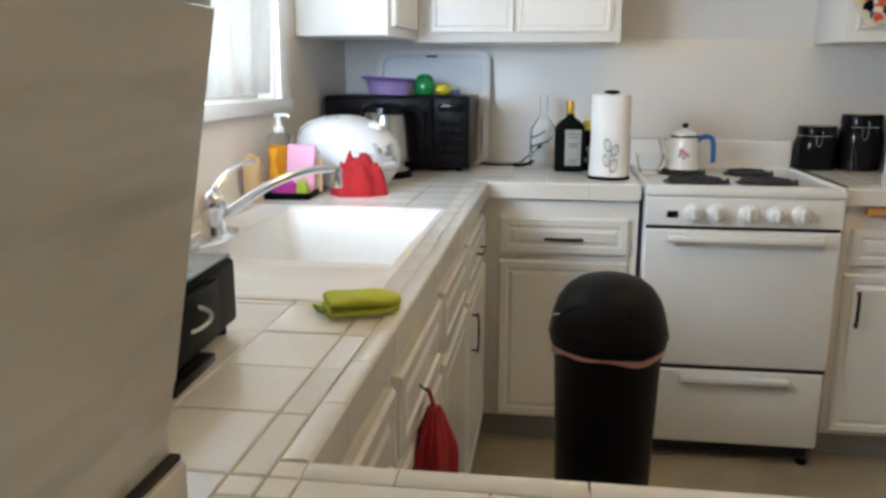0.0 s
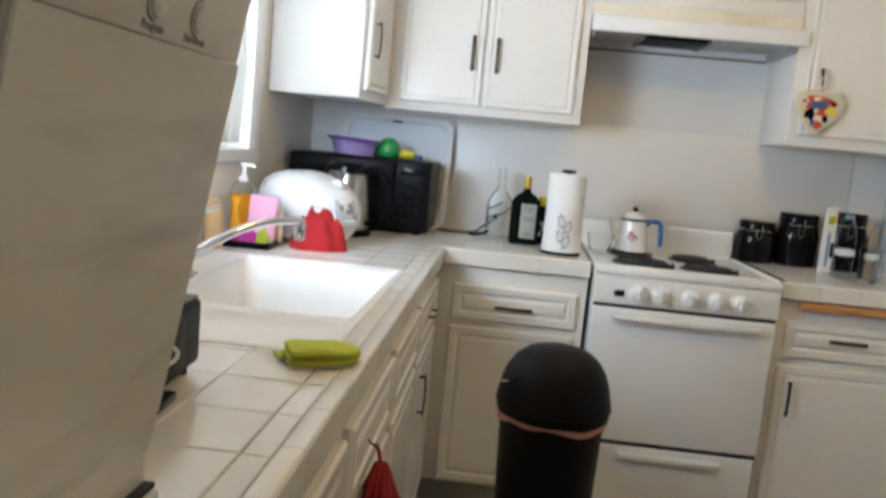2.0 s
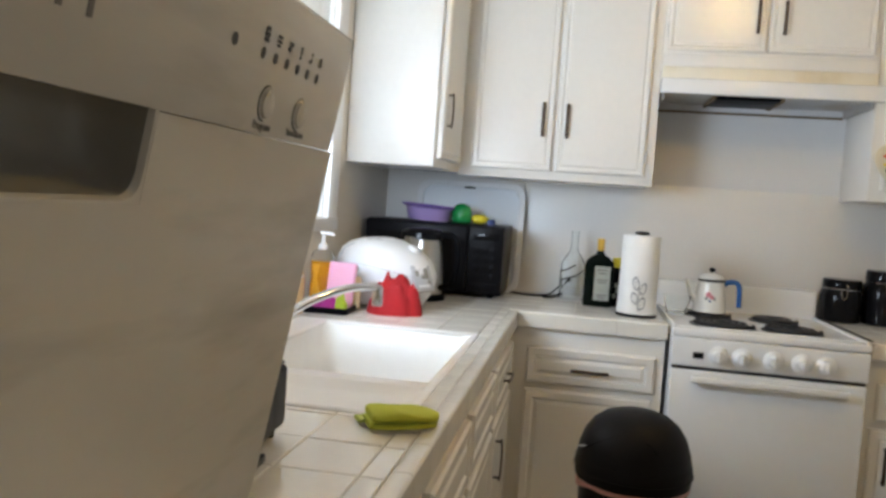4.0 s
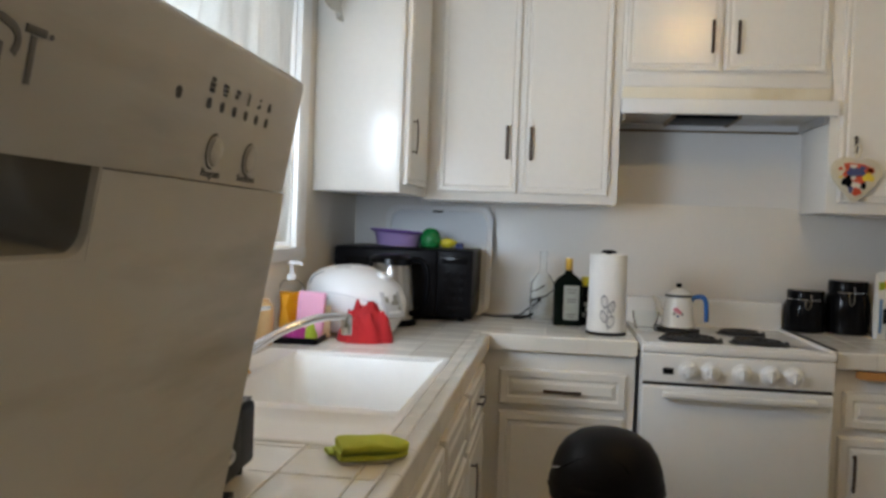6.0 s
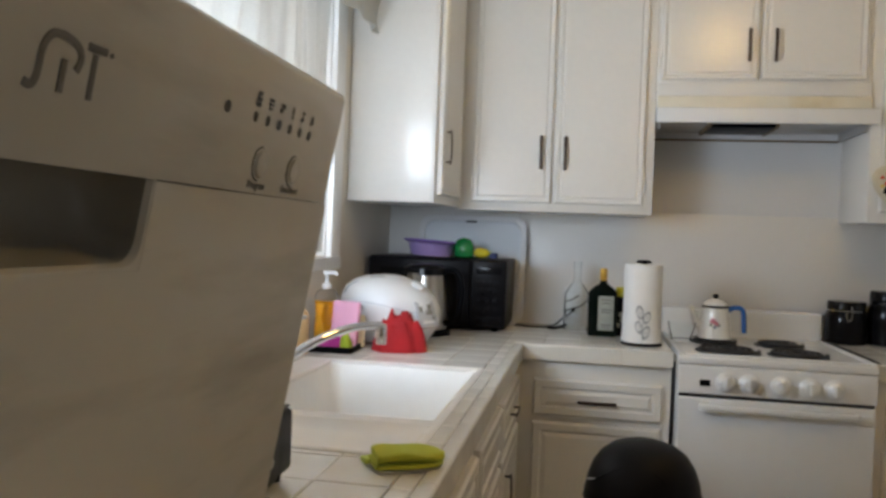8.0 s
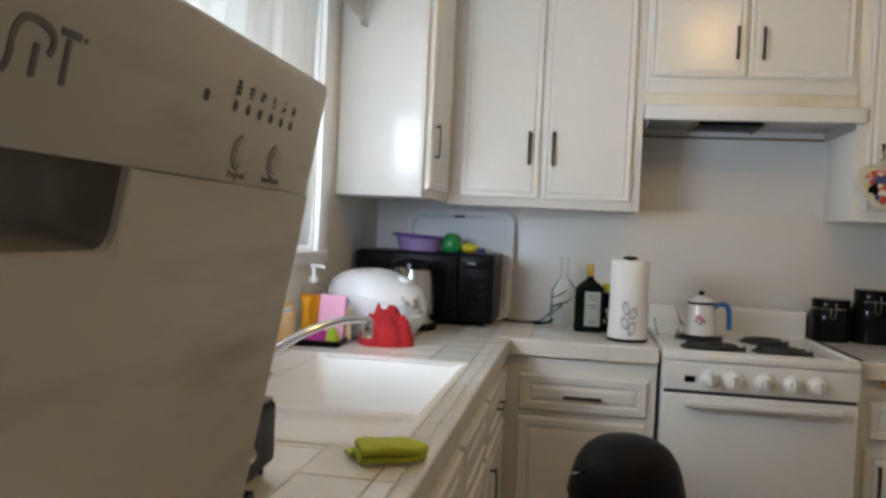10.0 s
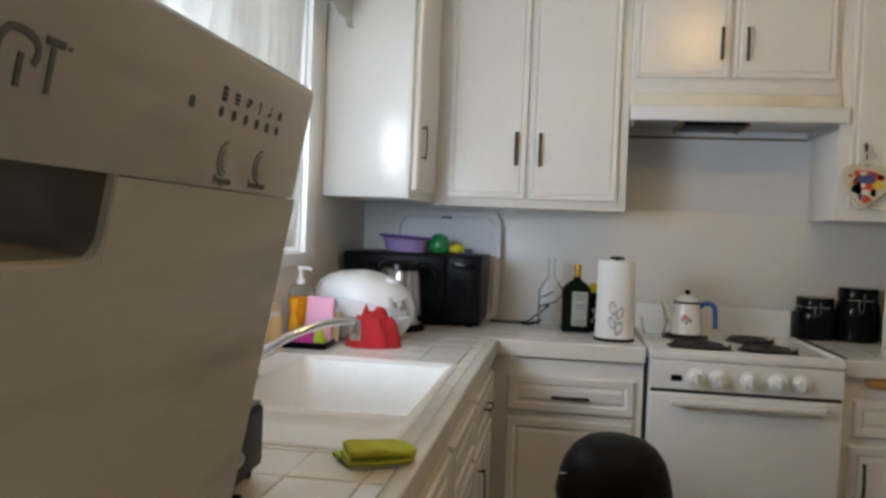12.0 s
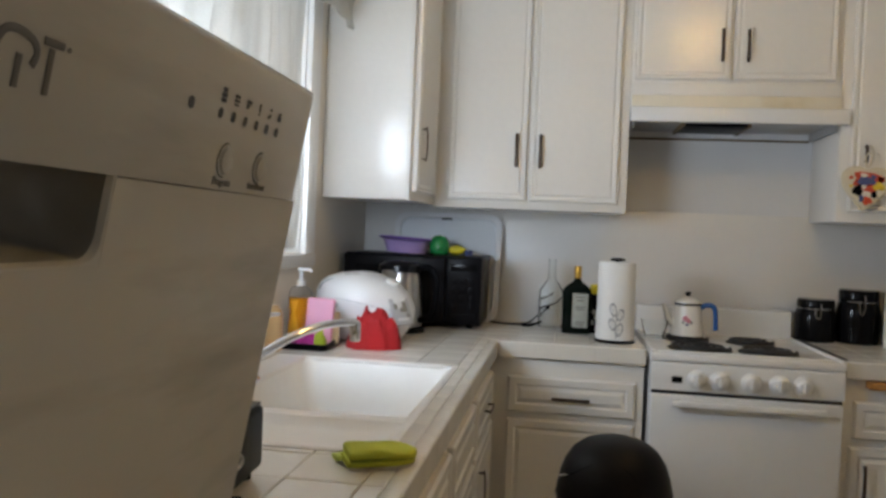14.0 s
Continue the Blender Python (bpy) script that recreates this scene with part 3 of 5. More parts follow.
lone("cutting_board", box(1.165, 1.50, -0.012, 0.40, 0.833, 0.856, bevel=0.004), WOODL, "orange-brown wooden pull-out cutting board under the countertop", "cutting board")
for y0, y1, hd, hh in ((-1.90, -1.475, None, None), (-1.475, -1.005, None, None),
                       (-1.005, -0.53, None, None), (-0.53, 0.0, (0.10, 0.545, 0.12, True), (0.27, 0.745, 0.12, False))):
    w = y1 - y0
    unit = base_unit("base_cabinet", "white painted base cabinet under the tiled sink counter", w, 0.595, pose(-0.024, y0, 0, 0, 0, 90),
              [("drawer_front", 0.020, w - 0.020, 0.680, 0.815, hh), ("door", 0.020, w - 0.020, 0.115, 0.655, hd)], z_top=0.863 if y0 in (-1.90, -0.53) else 0.70)
    if y0 == -1.475:
        part("hook", tube(curve_points([(0.172, -0.016, 0.744), (0.172, -0.022, 0.738), (0.172, -0.032, 0.731), (0.172, -0.035, 0.735)], 5), 0.0018, 8), BRONZE, unit, "small dark towel hook")
base_unit("peninsula_cabinet", "white painted cabinet under the tiled peninsula", 1.20, 0.62, pose(1.225, -1.935, 0, 0, 0, 180),
          [("door", 0.02, 0.39, 0.115, 0.82, None), ("door", 0.41, 0.79, 0.115, 0.82, None), ("door", 0.81, 1.18, 0.115, 0.82, None)])

# ---- range hood ----
hood = thing("range_hood", "white enamelled under-cabinet range hood with a greasy top", "range hood")
part("front_lip", box(0.424, 1.171, 0.296, 0.3275, 1.701, 1.755, bevel=0.006), ENAMEL, hood)
part("shell", box(0.432, 1.140, 0.328, 0.634, 1.716, 1.7565, bevel=0.003), ENAMEL, hood)
part("side_skirt", box(0.432, 0.440, 0.328, 0.632, 1.680, 1.7155), HOODM, hood, smooth=False)
part("side_skirt", box(1.132, 1.140, 0.328, 0.632, 1.680, 1.7155), HOODM, hood, smooth=False)
part("underside", box(0.4405, 1.1315, 0.33, 0.632, 1.709, 1.7155), HOODM, hood, "greasy grey metal underside", smooth=False)
part("back_flange", box(0.4405, 1.1315, 0.626, 0.634, 1.676, 1.684, bevel=0.002), RUST, hood, "rusty rear flange")
part("filter", box(0.625, 0.845, 0.36, 0.56, 1.694, 1.7085, bevel=0.003), BLACK, hood, "black grease filter")
for x0, x1 in ((0.612, 0.624), (0.846, 0.858)):
    part("filter_bracket", box(x0, x1, 0.36, 0.60, 1.694, 1.7085, bevel=0.002), RUST, hood, "rusty filter bracket")
part("valance_panel", box(0.426, 1.144, 0.316, 0.3275, 1.757, 1.799, bevel=0.002), GREASE, hood, "yellowed greasy panel above the hood")
part("upper_rail", box(0.426, 1.144, 0.3165, 0.3275, 1.7995, 1.842, bevel=0.002), PAINT, hood, "white painted rail under the cabinet doors")

# ---- stove ----
stove = thing("stove", "white enamelled free-standing electric stove with coil burners", "stove")
S0, S1, SF = 0.497, 1.086, -0.030
part("body", box(S0, S1, SF + 0.02, 0.60, 0.065, 0.885, bevel=0.004), ENAMEL, stove)
# Black box added for the shade in the gap below the drawer
part("under_gap_box", box(S0 + 0.02, S1 - 0.02, SF + 0.05, 0.58, 0.012, 0.0645), DARK, stove, "black box standing in for the shaded gap under the stove", smooth=False)
for x in (S0 + 0.04, S1 - 0.04):
    for y in (0.0, 0.55):
        part("foot", lathe([(0.016, 0.0), (0.018, 0.004), (0.018, 0.010), (0.012, 0.0118)], 12, x, y), BLACK, stove)
ct = part("cooktop", box(S0 - 0.003, S1 + 0.003, SF - 0.004, 0.60, 0.8855, 0.913, bevel=0.008, seg=3), ENAMEL, stove)
for x0, x1, y0, y1 in ((S0, S0 + 0.016, SF + 0.002, 0.555), (S1 - 0.016, S1, SF + 0.002, 0.555), (S0 + 0.0165, S1 - 0.0165, SF, SF + 0.022)):
    part("raised_rim", box(x0, x1, y0, y1, 0.911, 0.921, bevel=0.0045, seg=3), ENAMEL, stove)
part("backguard", box(S0, S1, 0.555, 0.61, 0.88, 1.018, bevel=0.008, seg=3), ENAMEL, stove, "white enamelled backguard")
cp = part("control_panel", box(S0, S1, SF - 0.006, SF + 0.0195, 0.793, 0.884, bevel=0.005, seg=3), ENAMEL, stove)
part("indicator_window", box(0.563, 0.596, SF - 0.0085, SF - 0.0055, 0.820, 0.840, bevel=0.001), BLACKG, cp, "small black indicator window")
for x in (0.640, 0.709, 0.804, 0.889, 0.960):
    k = part("knob", moved(lathe([(0.030, 0.0), (0.031, 0.004), (0.026, 0.008), (0.021, 0.012), (0.019, 0.026), (0.016, 0.030), (0.0, 0.031)], 24), x, SF - 0.006, 0.835, 90), WPLAST, cp)
    part("knob_grip", moved(box(-0.0055, 0.0055, -0.019, 0.019, 0.012, 0.037, bevel=0.003), x, SF - 0.006, 0.835, 90, 0, 0), WPLAST, k)
od = part("oven_door", box(S0 + 0.002, S1 - 0.002, SF - 0.006, SF + 0.0195, 0.336, 0.782, bevel=0.007, seg=3), ENAMEL, stove, "white enamelled oven door")
bmh = box(0.560, 1.026, SF - 0.045, SF - 0.026, 0.748, 0.770, bevel=0.006, seg=3)
for x in (0.580, 1.006):
    box(x - 0.012, x + 0.012, SF - 0.027, SF - 0.0055, 0.750, 0.768, bevel=0.003, bm=bmh)
part("handle", bmh, ENAMEL, od, "white bar handle")
dr = part("storage_drawer", box(S0 + 0.002, S1 - 0.012, SF - 0.006, SF + 0.0195, 0.070, 0.322, bevel=0.006, seg=3), ENAMEL, stove)
part("handle", box(0.632, 0.968, SF - 0.030, SF - 0.0055, 0.283, 0.306, bevel=0.007, seg=3), ENAMEL, dr)
# Dark strips put the shade between drawer, door and panel into colour
part("door_gap", box(S0 + 0.006, S1 - 0.006, SF + 0.002, SF + 0.0195, 0.3225, 0.3355), DARK, stove, smooth=False)
part("door_gap", box(S0 + 0.006, S1 - 0.006, SF + 0.002, SF + 0.0195, 0.7825, 0.7925), DARK, stove, smooth=False)


def burner(cx, cy, r):
    pan = part("drip_pan", lathe([(r + 0.006, 0.9135), (r + 0.008, 0.9155), (r + 0.005, 0.9168), (r + 0.002, 0.9150), (r * 0.5, 0.9142), (0.0, 0.9142)], 36, cx, cy), BURN, stove, "blackened drip pan")
    turns = 4 if r > 0.08 else 3
    pts = []
    for i in range(turns * 24 + 1):
        a = 2 * math.pi * i / 24
        rr = 0.018 + (r - 0.018) * i / (turns * 24)
        pts.append((cx + rr * math.cos(a), cy + rr * math.sin(a), 0.9235))
    part("coil", tube(pts, 0.0055, 6), BURN, pan, "black spiral heating coil")


for b in ((0.668, 0.102, 0.098), (0.660, 0.350, 0.076), (0.885, 0.345, 0.078), (0.886, 0.096, 0.088)):
    burner(*b)
lone("gap_strip", box(1.0885, 1.108, 0.020, 0.560, 0.9146, 0.920, bevel=0.002), DARK, "dark strip laid along the edge between stove and counter", "gap filler")
# Dark sheet added as the shade of the gap left of the stove
lone("gap_strip", box(0.4875, 0.4935, 0.02, 0.60, 0.0, 0.88), DARK, "dark sheet standing in for the shaded gap between base cabinet and stove", "gap filler", smooth=False)

# ---- sink and faucet ----
def ring_rect(x0, x1, y0, y1, r, z, n=6):
    return [((x0 + x1) / 2 + x, (y0 + y1) / 2 + y, z) for x, y in rounded(x1 - x0, y1 - y0, r, n)]


sink = thing("kitchen_sink", "white enamelled drop-in sink with a wet shallow drainboard", "sink")
BY = -1.185
bowls = ((SX0 + 0.080, SX1 - 0.014, BY + 0.026, SY1 - 0.022), (SX0 + 0.080, SX1 - 0.014, SY0 + 0.022, BY - 0.026))
rim = bmesh.new()
zr = 0.9175
# rim strips round the two bowls
fx0, fx1 = bowls[0][0], bowls[0][1]
box(SX0 - 0.005, fx0, SY0 - 0.005, SY1 + 0.005, 0.905, zr, 0.006, bm=rim)
box(fx1, SX1 + 0.005, SY0 - 0.005, SY1 + 0.005, 0.905, zr, 0.006, bm=rim)
box(fx0 - 0.006, fx1 + 0.006, bowls[0][3], SY1 + 0.005, 0.905, zr - 0.0002, 0.006, bm=rim)
box(fx0 - 0.006, fx1 + 0.006, SY0 - 0.005, bowls[1][2], 0.905, zr - 0.0002, 0.006, bm=rim)
box(fx0 - 0.006, fx1 + 0.006, bowls[1][3] - 0.004, bowls[0][2] + 0.004, 0.890, zr - 0.002, 0.013, seg=5, bm=rim)
part("rim", rim, SINK, sink)
x0, x1, y0, y1 = bowls[0]
bmb = loft([ring_rect(x0 - 0.004, x1 + 0.004, y0 - 0.004, y1 + 0.004, 0.03, 0.912), ring_rect(x0, x1, y0, y1, 0.035, 0.905),
            ring_rect(x0 + 0.012, x1 - 0.012, y0 + 0.012, y1 - 0.030, 0.05, 0.79), ring_rect(x0 + 0.022, x1 - 0.022, y0 + 0.022, y1 - 0.044, 0.055, 0.755),
            ring_rect(x0 + 0.05, x1 - 0.05, y0 + 0.05, y1 - 0.072, 0.05, 0.735)], False)
bmb.faces.new([v for v in bmb.verts if abs(v.co.z - 0.735) < 1e-5])
bw = part("bowl", bmb, SINK, sink)
part("drain", lathe([(0.045, 0.7355), (0.045, 0.738), (0.034, 0.739), (0.030, 0.7365), (0.0, 0.7362)], 24, (x0 + x1) / 2, (y0 + y1) / 2), CHROME, bw, "chrome drain")
x0, x1, y0, y1 = bowls[1]
bmb = loft([ring_rect(x0 - 0.004, x1 + 0.004, y0 - 0.004, y1 + 0.004, 0.03, 0.914), ring_rect(x0 + 0.004, x1 - 0.004, y0 + 0.004, y1 - 0.004, 0.035, 0.910),
            ring_rect(x0 + 0.016, x1 - 0.016, y0 + 0.016, y1 - 0.016, 0.04, 0.903), ring_rect(x0 + 0.034, x1 - 0.034, y0 + 0.034, y1 - 0.034, 0.04, 0.901)], False)
bmb.faces.new([v for v in bmb.verts if abs(v.co.z - 0.901) < 1e-5])
part("drainboard", bmb, SINK, sink, "shallow wet enamelled drainboard")

fa = thing("faucet", "single-lever chrome kitchen faucet with a long curved spout", "faucet", pose(-0.478, -1.030, 0))
part("base_plate", moved(lathe([(0.034, 0.9225), (0.034, 0.928), (0.028, 0.933), (0.0, 0.934)], 28, sx=1.0, sy=3.0)), CHROME, fa)
part("body", lathe([(0.026, 0.932), (0.024, 0.945), (0.022, 0.968), (0.026, 0.980), (0.027, 0.996), (0.022, 1.012), (0.010, 1.021), (0.0, 1.022)], 24), CHROME, fa)
sp = curve_points([(0.012, 0.005, 0.962), (0.033, 0.027, 0.980), (0.085, 0.095, 1.020), (0.14, 0.165, 1.043), (0.193, 0.232, 1.045)], 8)
spout = part("spout", tube(sp, [0.0105 - 0.0012 * i / len(sp) for i in range(len(sp))], 14), CHROME, fa)
part("aerator", lathe([(0.0125, 1.000), (0.0135, 1.004), (0.0135, 1.041), (0.010, 1.049)], 18, 0.195, 0.235), CHROME, spout)
lv = curve_points([(0.0, 0.0, 1.012), (0.004, 0.015, 1.030), (0.018, 0.050, 1.054), (0.034, 0.085, 1.067), (0.048, 0.111, 1.069)], 6)
part("lever", tube(lv, [0.010 - 0.004 * i / len(lv) for i in range(len(lv))], 12, flat=0.7), CHROME, fa, "curved chrome lever")
lone("sink_sprayer", lathe([(0.020, 0.9225), (0.021, 0.930), (0.013, 0.936), (0.013, 0.955), (0.017, 0.965), (0.016, 0.985), (0.0, 0.990)], 20), CHROME, "short chrome side sprayer beside the faucet", "sprayer", pose(-0.495, -1.15, 0))

# ---- countertop dishwasher with its door ajar ----
dw = thing("countertop_dishwasher", "white compact countertop dishwasher with its door slightly open", "dishwasher")
DY0, DY1 = -2.60, -2.04
part("body", box(-0.56, -0.075, DY0, DY1 + 0.002, 0.932, 1.362, bevel=0.012, seg=3), APPLI, dw)
part("base_panel", box(-0.50, -0.049, DY0 + 0.002, DY1 + 0.003, 0.930, 0.979, bevel=0.004), APPLI, dw)
# Near-black strip that draws the shade of the gap over the base panel
part("sill_gap", box(-0.085, -0.0535, DY0 + 0.006, DY1 + 0.002, 0.9792, 0.9832), DARK, dw, "black strip standing in for the shaded gap above the base panel", smooth=False)
part("lower_sill", box(-0.12, -0.060, DY0 + 0.003, DY1, 0.9834, 1.004, bevel=0.002), APPLI, dw)
for y in (DY0 + 0.05, DY1 - 0.06):
    for x in (-0.10, -0.46):
        part("foot", lathe([(0.018, 0.9145), (0.018, 0.925), (0.014, 0.9305)], 14, x, y), BLACK, dw)
TILT_D = math.degrees(math.atan(0.18))
DH, DW_ = 0.389, DY1 - DY0
# door frame: u runs from the hinge-free edge towards the camera, v down the face, w out of the face
dm = Matrix.Translation((0.008, DY1, 1.372)) @ Matrix(((0, -0.1772, 0.9842, 0), (-1, 0, 0, 0), (0, -0.9842, -0.1772, 0), (0, 0, 0, 1)))
U0, U1, V0, V1 = 0.2426, 0.405, 0.0861, 0.128


def door_outline(x0, x1, y0, y1, r, w, n=5):
    return [((x0 + x1) / 2 + a, (y0 + y1) / 2 + b, w) for a, b in rounded(x1 - x0, y1 - y0, r, n)]


bmp = loft([door_outline(0.0, DW_, 0.0, 0.0850, 0.0015, -0.045), door_outline(0.0, DW_, 0.0, 0.0850, 0.0015, -0.007),
            door_outline(0.002, DW_ - 0.002, 0.002, 0.0850, 0.0015, -0.0025), door_outline(0.006, DW_ - 0.006, 0.006, 0.0848, 0.0015, 0.0)])
dc = part("control_fascia", bmp, APPLI, dw, "white control fascia with printed symbols", angle=50)
dc.matrix_basis = dm
bmd = bmesh.new()
for x0, x1, y0, y1 in ((0.0, U0, 0.0855, DH - 0.05), (U1, DW_, 0.0855, DH - 0.05), (U0, U1, V1, DH - 0.05)):
    box(x0, x1, y0, y1, -0.045, 0.0, bm=bmd)
bmesh.ops.remove_doubles(bmd, verts=bmd.verts[:], dist=1e-5)
low = [(0.0, DH - 0.05), (DW_, DH - 0.05)]
for k in range(7):
    g = radians(90 * k / 6)
    low.append((DW_ - 0.032 + 0.032 * math.cos(g), DH - 0.034 + 0.034 * math.sin(g)))
for k in range(7):
    g = radians(90 + 90 * k / 6)
    low.append((0.032 + 0.032 * math.cos(g), DH - 0.034 + 0.034 * math.sin(g)))
loft([[(u, v, -0.045) for u, v in low], [(u, v, -0.003) for u, v in low], [(DW_ / 2 + (u - DW_ / 2) * 0.993, v - (0.003 if v > DH - 0.045 else 0), 0.0) for u, v in low]], bm=bmd)
dd = part("door", bmd, APPLI, dw, "white plastic door leaning outward", angle=30)
dd.matrix_basis = dm
VT = V0 - 0.030
# Grey inside the pocket paints the recess's shade into the plastic
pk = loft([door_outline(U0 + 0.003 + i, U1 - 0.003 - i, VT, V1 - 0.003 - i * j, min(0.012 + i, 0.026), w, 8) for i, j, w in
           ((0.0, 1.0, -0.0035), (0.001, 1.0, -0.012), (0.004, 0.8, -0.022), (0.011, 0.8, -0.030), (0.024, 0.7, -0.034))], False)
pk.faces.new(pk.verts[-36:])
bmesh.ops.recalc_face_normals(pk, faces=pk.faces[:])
part("handle_recess", pk, GREYPL, dd, "recessed grip pocket, its shade put into the grey colour", angle=60)
lipb = loft([door_outline(U0 - 0.0008, U1 + 0.0008, VT, V1 + 0.0008, 0.0006, -0.0003, 8), door_outline(U0, U1, VT, V1, 0.011, -0.0002, 8), door_outline(U0 + 0.0015, U1 - 0.0015, VT, V1 - 0.0015, 0.011, -0.0006, 8),
             door_outline(U0 + 0.003, U1 - 0.003, VT, V1 - 0.003, 0.011, -0.0036, 8)], False)
part("grip_lip", lipb, APPLI, dd, "thin moulded grip edge")


def fm(u, v, w=0.0, turn=0.0):
    return pose(u, v, w, 0, 0, turn)


def ink(u, v, su, sv, mat=PRINT, round_=0.45):
    rings = [[(a, b, w) for a, b in rounded(su, sv, min(su, sv) * round_, 4)] for w in (-0.001, 0.0004)]
    ob = part("printed_mark", loft(rings), mat, dc, smooth=False)
    ob.matrix_basis = fm(u, v)


ink(0.1881, 0.0406, 0.0056, 0.0066, PRINT)
for i in range(6):
    ink(0.1523 - 0.01755 * i, 0.0407, 0.0052, 0.0062, PRINT)
icons = (((0, 0, 5, 2), (0, -3, 4, 2), (0, 3, 5, 2)), ((0, -2, 5, 1.4), (0, 0.6, 5.4, 1.2), (0, 3, 4, 1)), ((-1.2, -1.5, 3, 2), (1.4, 1.4, 3, 2), (1.5, -1.8, 2, 1.4)),
         ((0, -1, 1.3, 4), (0, 3, 1.4, 1.4)), ((-1, -2.5, 1.5, 1.5), (-1, 1.5, 1.4, 2.2), (1.8, 2.5, 1.6, 1.4)), ((0, 1, 4, 3), (0, -2, 2.5, 1.6)))
for i, marks in enumerate(icons):
    for du, dv, su, sv in marks:
        ink(0.1515 - 0.0176 * i + du * 0.001, 0.0302 + dv * 0.001, su * 0.00125, sv * 0.00125, PRINT, 0.2)
for u in (0.1340, 0.0806):
    rings = [[(r * math.cos(2 * math.pi * i / 28), r * math.sin(2 * math.pi * i / 28), w) for i in range(28)] for r, w in ((0.0098, -0.002), (0.0098, 0.0002), (0.0085, 0.0004), (0.0078, 0.0022), (0.005, 0.0030), (0.001, 0.0032))]
    ob = part("push_button", loft(rings), APPLI, dc, "round white push button")
    ob.matrix_basis = fm(u, 0.0668)
    # Dark crescent along one side of the button, its shade drawn in
    arc = [(0.0102 * math.cos(radians(g)), 0.0102 * math.sin(radians(g)), 0.0) for g in range(-100, 101, 10)]
    ob = part("button_shade", tube(arc, [0.0002] + [0.0005] * (len(arc) - 2) + [0.0002], 6), DARK, dc)
    ob.matrix_basis = fm(u, 0.0668)
flip = Matrix.Diagonal((-1, -1, 1, 1))
text_part("printed_word", "Program", 0.0072, PRINTG, dc, fm(0.1336, 0.0799, 0.0003) @ flip)
text_part("printed_word", "Start/Reset", 0.0066, PRINTG, dc, fm(0.0803, 0.0795, 0.0003) @ flip)
for stroke, r in (([(0.3385, 0.0570), (0.3350, 0.0578), (0.3325, 0.0540), (0.3318, 0.0440), (0.3285, 0.0385), (0.3235, 0.0372), (0.3180, 0.0378), (0.3125, 0.0400), (0.3105, 0.0440), (0.3122, 0.0485)], 0.0018),
                  ([(0.3195, 0.0455), (0.3197, 0.0580)], 0.0018), ([(0.3075, 0.0378), (0.2960, 0.0378)], 0.0018), ([(0.3025, 0.0400), (0.3025, 0.0580)], 0.0018)):
    pts = curve_points([(u, v, 0.0002) for u, v in stroke], 5)
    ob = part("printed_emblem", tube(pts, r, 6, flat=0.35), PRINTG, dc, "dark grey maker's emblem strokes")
    ob.matrix_basis = pose(0, 0, 0)
ink(0.2925, 0.0382, 0.0022, 0.0022, PRINTG)

# ---- toaster oven beside the dishwasher ----
to = thing("toaster_oven", "small black toaster oven with a thin arched handle", "toaster oven", pose(-0.208, -1.562, 0.914, 0, 0, 3))
part("body", box(-0.24, 0.0, -0.34, 0.0, 0.014, 0.102, bevel=0.008, seg=3), BLACK, to)
part("top_plate", box(-0.238, -0.004, -0.336, -0.004, 0.1025, 0.106, bevel=0.0015), TOPGREY, to, "dark grey enamelled top plate")
dr_ = part("front_door", box(0.0005, 0.010, -0.325, -0.085, 0.024, 0.094, bevel=0.003), BLACK, to, "black glass door")
hp = curve_points([(0.008, -0.176, 0.054), (0.013, -0.160, 0.053), (0.018, -0.143, 0.057), (0.018, -0.137, 0.064), (0.014, -0.142, 0.071), (0.008, -0.152, 0.077)], 6)
part("handle", tube(hp, 0.0026, 10), STEEL, dr_, "thin steel arched handle")
part("crumb_tray", box(-0.10, 0.016, -0.24, -0.125, 0.002, 0.013, bevel=0.002), BLACKG, to, "black crumb tray sticking out")
for x in (-0.02, -0.22):
    for y in (-0.02, -0.32):
        part("foot", lathe([(0.010, 0.0), (0.010, 0.010), (0.008, 0.0145)], 10, x, y), BLACK, to)


# ---- folded green cloth ----
def slab_cloth(w, d, h, seed, round_right=True, n=30):
    rings = []
    for i in range(n + 1):
        u = i / n
        x = (u - 0.5) * w
        e = max(0.0, (u - 0.70) / 0.30) if round_right else 0.0
        end = max((1 - e ** 2.2), 0.03) ** 0.5
        left = min(1.0, u / 0.06) ** 0.5 * 0.12 + 0.88
        dd_, hh = d * end * left, h * (0.72 + 0.28 * end) * left * (1 - 0.10 * u) * (1 + 0.03 * math.sin(7 * u + seed))
        ring = []
        for k in range(32):
            a = 2 * math.pi * k / 32
            c, s_ = math.cos(a), math.sin(a)
            yy = dd_ / 2 * math.copysign(abs(c) ** 0.5, c) + 0.0018 * math.sin(6 * u + seed)
            zz = hh / 2 + hh / 2 * math.copysign(abs(s_) ** 0.55, s_)
            if s_ > 0.2:
                zz += 0.0012 * math.sin(11 * u + 2 * c + seed)
            ring.append((x, yy, max(zz, 0.0)))
        rings.append(ring)
    return loft(rings)


gc = thing("folded_cloth", "lime green microfibre cloth folded on the counter edge by the sink", "cloth", pose(-0.060, -1.466, 0.9155, 0, 0, 27) @ Matrix.Diagonal((0.88, 0.90, 0.88, 1)))
part("pale_underside", slab_cloth(0.116, 0.070, 0.004, 9), INKW, gc, "pale backing layer")
part("lower_fold", moved(slab_cloth(0.124, 0.072, 0.013, 2), 0, 0, 0.0035), GREENM, gc)
part("upper_fold", moved(slab_cloth(0.122, 0.074, 0.017, 5), 0.002, 0.002, 0.0150, 0, 1.5, -1), GREENM, gc)
